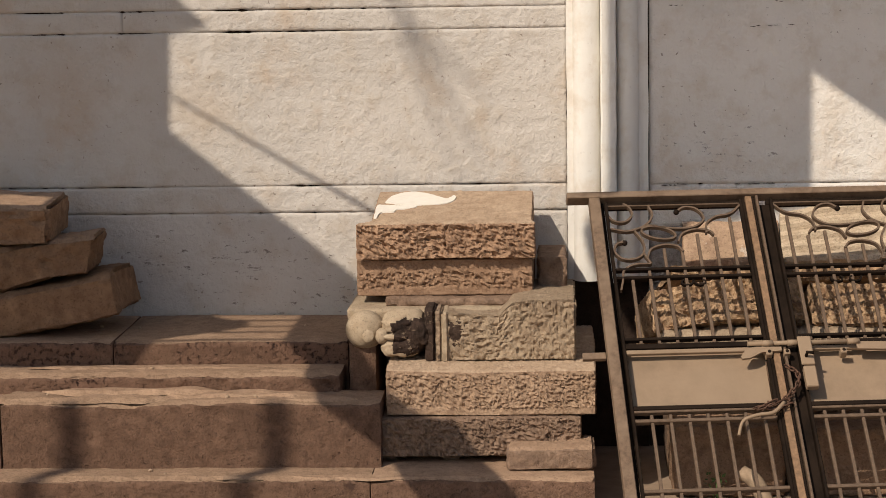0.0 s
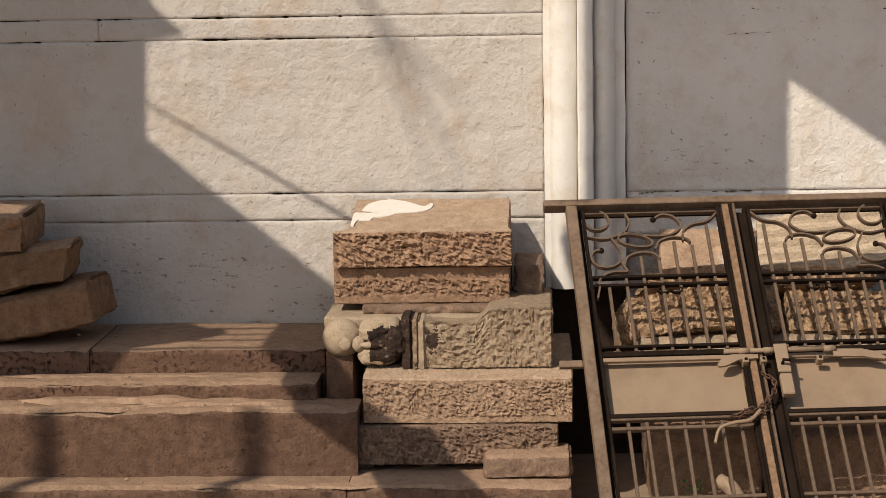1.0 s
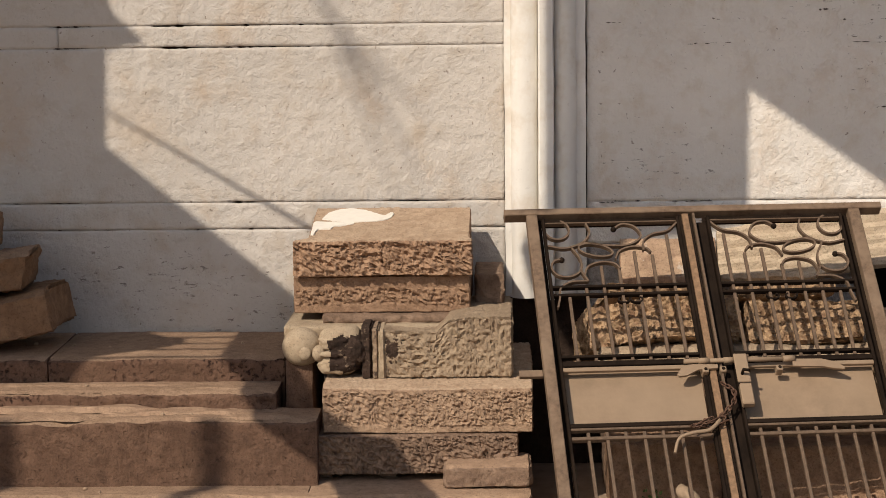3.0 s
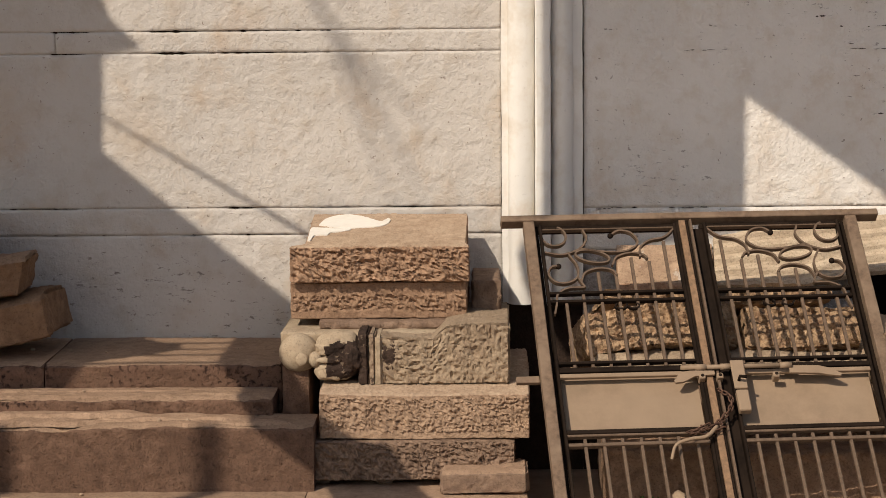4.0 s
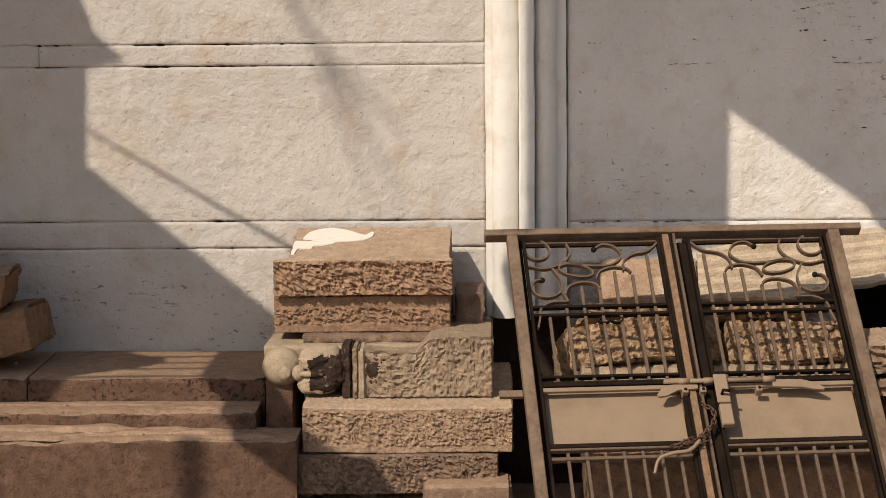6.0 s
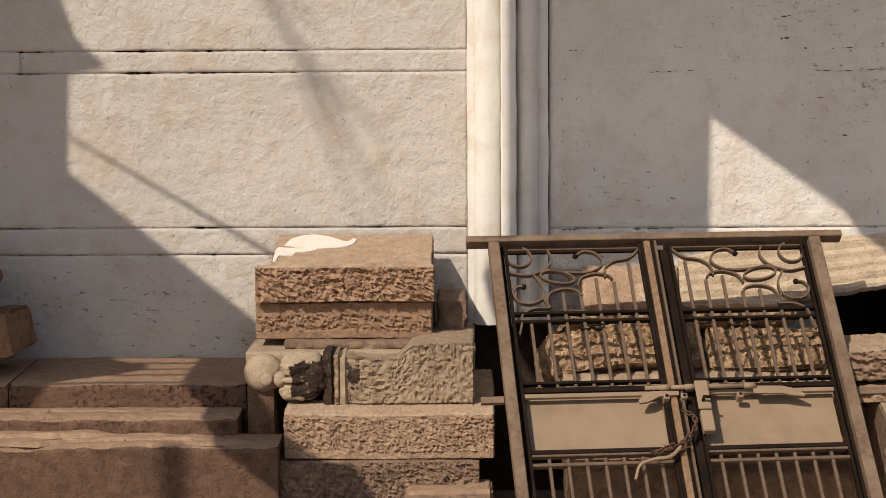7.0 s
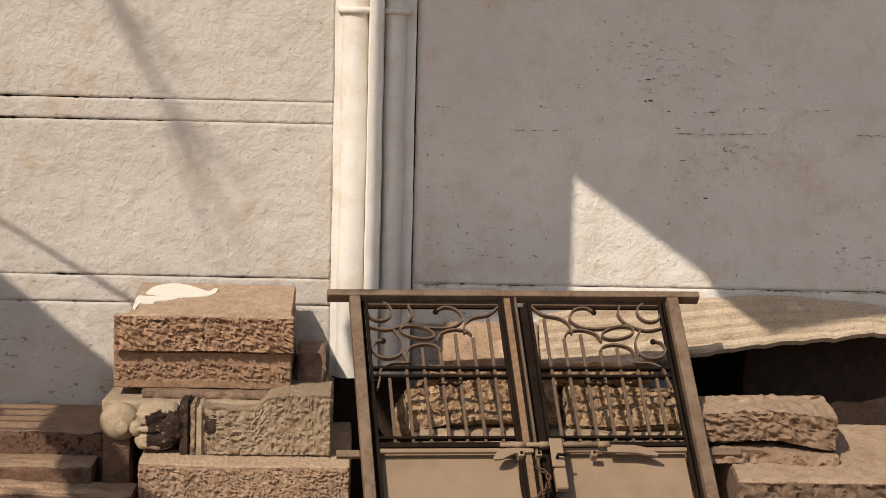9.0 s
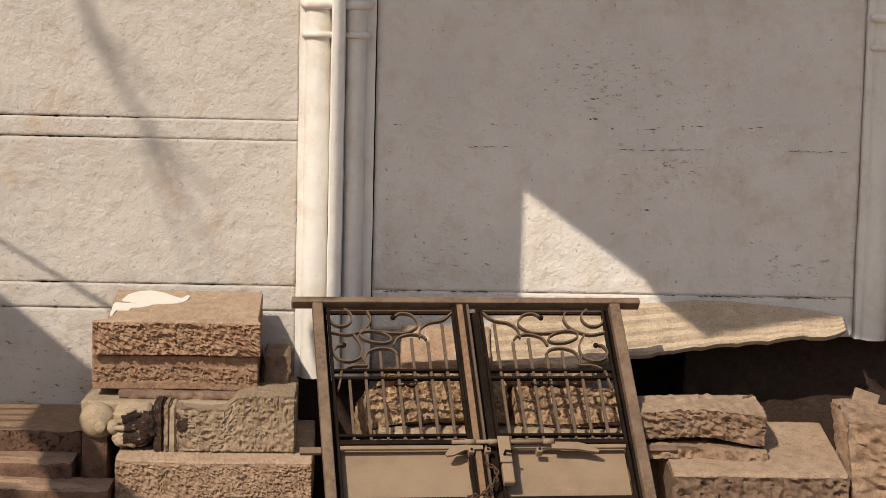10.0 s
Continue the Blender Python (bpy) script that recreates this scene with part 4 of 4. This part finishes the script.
        strip(bm, [(X(0.305 + sx * 0.030) + a, b) for a, b in swirl(0, -0.432, 0.030, 0.012, 90 + sx * 70, 90 + sx * 330, 0.7)], 0.006, 0.014)
        bmesh.ops.recalc_face_normals(bm, faces=bm.faces)
        part("scroll", bm, GATE_DARK, lf)
    return lf


left_leaf = leaf(0.147, 0.692, False)
right_leaf = leaf(0.803, 1.348, True)
bar("meeting_stile", 0.693, 0.704, 0.024, BOTTOM, -0.010, 0.014, GATE_DARK, left_leaf)
bar("meeting_stile", 0.7045, 0.730, 0.024, BOTTOM, -0.020, 0.008, RUSTY, left_leaf, 0.002, "rusty orange meeting stile")
bar("meeting_stile", 0.7305, 0.742, 0.022, BOTTOM, -0.012, 0.012, GATE_DARK, left_leaf)
bar("meeting_stile", 0.746, 0.756, 0.022, BOTTOM, -0.022, 0.012, GATE_BAR, right_leaf)
bar("meeting_stile", 0.7565, 0.802, 0.048, BOTTOM, 0.008, 0.024, GATE_DARK, right_leaf)
bar("edge_strip", 1.3625, 1.3735, 0.022, BOTTOM, 0.010, 0.030, GATE_DARK, right_leaf)
bar("edge_strip", 0.130, 0.132, 0.022, BOTTOM, -0.002, 0.016, GATE_DARK, left_leaf)

# bolt with its flat handles, keepers and hasp
bolt = new("bolt")
bolt.parent = gate
bolt.location = (0, 0.010, -0.034)
bm = bmesh.new()
tube(bm, [(0.61, -0.045, -0.722), (1.03, -0.045, -0.722)], 0.009, 12)
part("rod", bm, GATE_PANEL, bolt)
for x0, x1 in ((0.665, 0.705), (0.76, 0.80), (0.985, 1.03)):
    bm = bmesh.new()
    tube(bm, [(x0, -0.045, -0.722), (x1, -0.045, -0.722)], 0.012, 12)
    part("sleeve", bm, GATE_PANEL, bolt)


def plate(name, outline, y0, y1, parent, material, label=""):
    bm = bmesh.new()
    a = [bm.verts.new((x, y0, -d)) for x, d in outline]
    b = [bm.verts.new((x, y1, -d)) for x, d in outline]
    bm.faces.new(a)
    bm.faces.new(b[::-1])
    for i in range(len(a)):
        j = (i + 1) % len(a)
        bm.faces.new((a[j], a[i], b[i], b[j]))
    bmesh.ops.recalc_face_normals(bm, faces=bm.faces)
    return part(name, bm, material, parent, label)


plate("handle_plate", [(0.578, 0.778), (0.603, 0.742), (0.64, 0.735), (0.735, 0.738), (0.735, 0.755), (0.66, 0.760), (0.613, 0.785), (0.583, 0.788)], -0.044, -0.034, bolt, GATE_PANEL)
plate("handle_plate", [(1.02, 0.722), (1.13, 0.725), (1.175, 0.738), (1.215, 0.765), (1.21, 0.775), (1.17, 0.770), (1.13, 0.760), (1.02, 0.755)], -0.044, -0.034, bolt, GATE_PANEL)
for x in (0.675, 0.742, 0.955):
    bar("keeper", x, x + 0.024, 0.748, 0.772, -0.046, -0.006, GATE_PANEL, bolt, 0.003)
    bm = bmesh.new()
    tube(bm, [(x + 0.012, -0.050, -0.760), (x + 0.012, -0.044, -0.760)], 0.006, 8)
    part("rivet", bm, GATE_DARK, bolt)
hasp = bar("hasp", 0.795, 0.845, 0.706, 0.835, -0.066, -0.056, GATE_PANEL, bolt, 0.003)
bar("hasp_end", 0.800, 0.846, 0.836, 0.930, -0.060, -0.030, GATE_PANEL, bolt, 0.004)
bm = bmesh.new()
tube(bm, [(0.815, -0.066, -0.80), (0.815, -0.092, -0.80), (0.84, -0.094, -0.805)], 0.006, 8)
part("staple", bm, GATE_DARK, bolt)

# chain and wire
chain = new("chain")
chain.parent = gate
chain["label"] = "rusty chain knotted round the stiles"
path = curve_pts([(0.745, -0.03, -0.86), (0.772, -0.05, -0.905), (0.768, -0.045, -0.95), (0.735, -0.045, -0.99), (0.70, -0.04, -1.02), (0.65, -0.035, -1.035), (0.612, -0.035, -1.045)], 5)
for i, p in enumerate(path[::2]):
    bm = bmesh.new()
    ax = (path[min(2 * i + 1, len(path) - 1)] - path[max(2 * i - 1, 0)]).normalized()
    side = ax.cross(Vector((0, 1, 0))).normalized() if i % 2 else Vector((0, 1, 0))
    tube(bm, [p + ax * 0.015 * math.cos(t) + side * 0.008 * math.sin(t) for t in (2 * math.pi * j / 12 for j in range(13))], 0.0035, 6)
    part("link", bm, CHAIN_STEEL, chain)
random.seed(5)
for k in range(7):
    bm = bmesh.new()
    ctrl = [(0.60 + 0.13 * j / 4 + random.uniform(-0.015, 0.015), -0.035 + random.uniform(-0.02, 0.01), -1.055 + 0.035 * j / 4 + random.uniform(-0.02, 0.02)) for j in range(5)]
    tube(bm, curve_pts(ctrl, 5), 0.0028, 5)
    part("wire", bm, CHAIN_STEEL, chain)
bm = bmesh.new()
tube(bm, curve_pts([(0.705, -0.045, -1.03), (0.66, -0.05, -1.075), (0.60, -0.05, -1.085), (0.545, -0.045, -1.105), (0.520, -0.04, -1.165)], 6), 0.008, 8, 0, 0.006)
part("strap", bm, GATE_PANEL, chain, "dusty bent strap")

# a pale broken stick and a weed behind the lower bars
stick = thing("stick", label="pale broken stick end leaning on the gate", category="stick")
bm = bmesh.new()
tube(bm, curve_pts([(1.14, -1.06, 0.165), (1.19, -1.10, 0.135), (1.24, -1.15, 0.03), (1.27, -1.17, 0.0)], 5), 0.028, 10, 0, 0.034)
part("wood", bm, OLD_WOOD, stick, smooth=True)
weed = thing("weed", (1.06, -0.86, 0.0), label="small green weed growing behind the bars", category="plant")
bm = bmesh.new()
random.seed(9)
for k in range(26):
    c = Vector((random.uniform(-0.035, 0.035), random.uniform(-0.03, 0.03), random.uniform(0.05, 0.12)))
    d = Vector((random.uniform(-1, 1), random.uniform(-1, 0.3), random.uniform(-0.2, 1))).normalized()
    s = d.cross(Vector((random.random(), random.random(), random.random()))).normalized() * 0.006
    bm.faces.new([bm.verts.new(c), bm.verts.new(c + d * 0.011 + s), bm.verts.new(c + d * 0.024), bm.verts.new(c + d * 0.011 - s)])
part("leaves", bm, LEAF, weed)
bm = bmesh.new()
for k in range(6):
    tube(bm, [(0, 0, 0), (random.uniform(-0.03, 0.03), random.uniform(-0.03, 0.02), random.uniform(0.06, 0.11))], 0.002, 5)
part("stems", bm, LEAF, weed)

# crumbs of stone on the treads
random.seed(21)
for k in range(16):
    x, (y, z) = random.uniform(-1.5, 0.2), random.choice(((-0.72, 0.488), (-0.9, 0.429), (-1.1, 0.177), (-0.3, 0.582)))
    if x > -0.4 and z > 0.2:
        continue
    r = random.uniform(0.005, 0.012)
    bm = bmesh.new()
    bmesh.ops.create_icosphere(bm, subdivisions=1, radius=r)
    for v in bm.verts:
        v.co *= 1 + random.uniform(-0.3, 0.3)
        v.co.z *= 0.7
    ob = part("pebble", bm, TOPSTONE)
    ob.location = (x, y + random.uniform(-0.06, 0.06), z + r * 0.45)
    tagged(ob, "small pale crumb of stone on a step", "pebble", "crumbs on the steps")
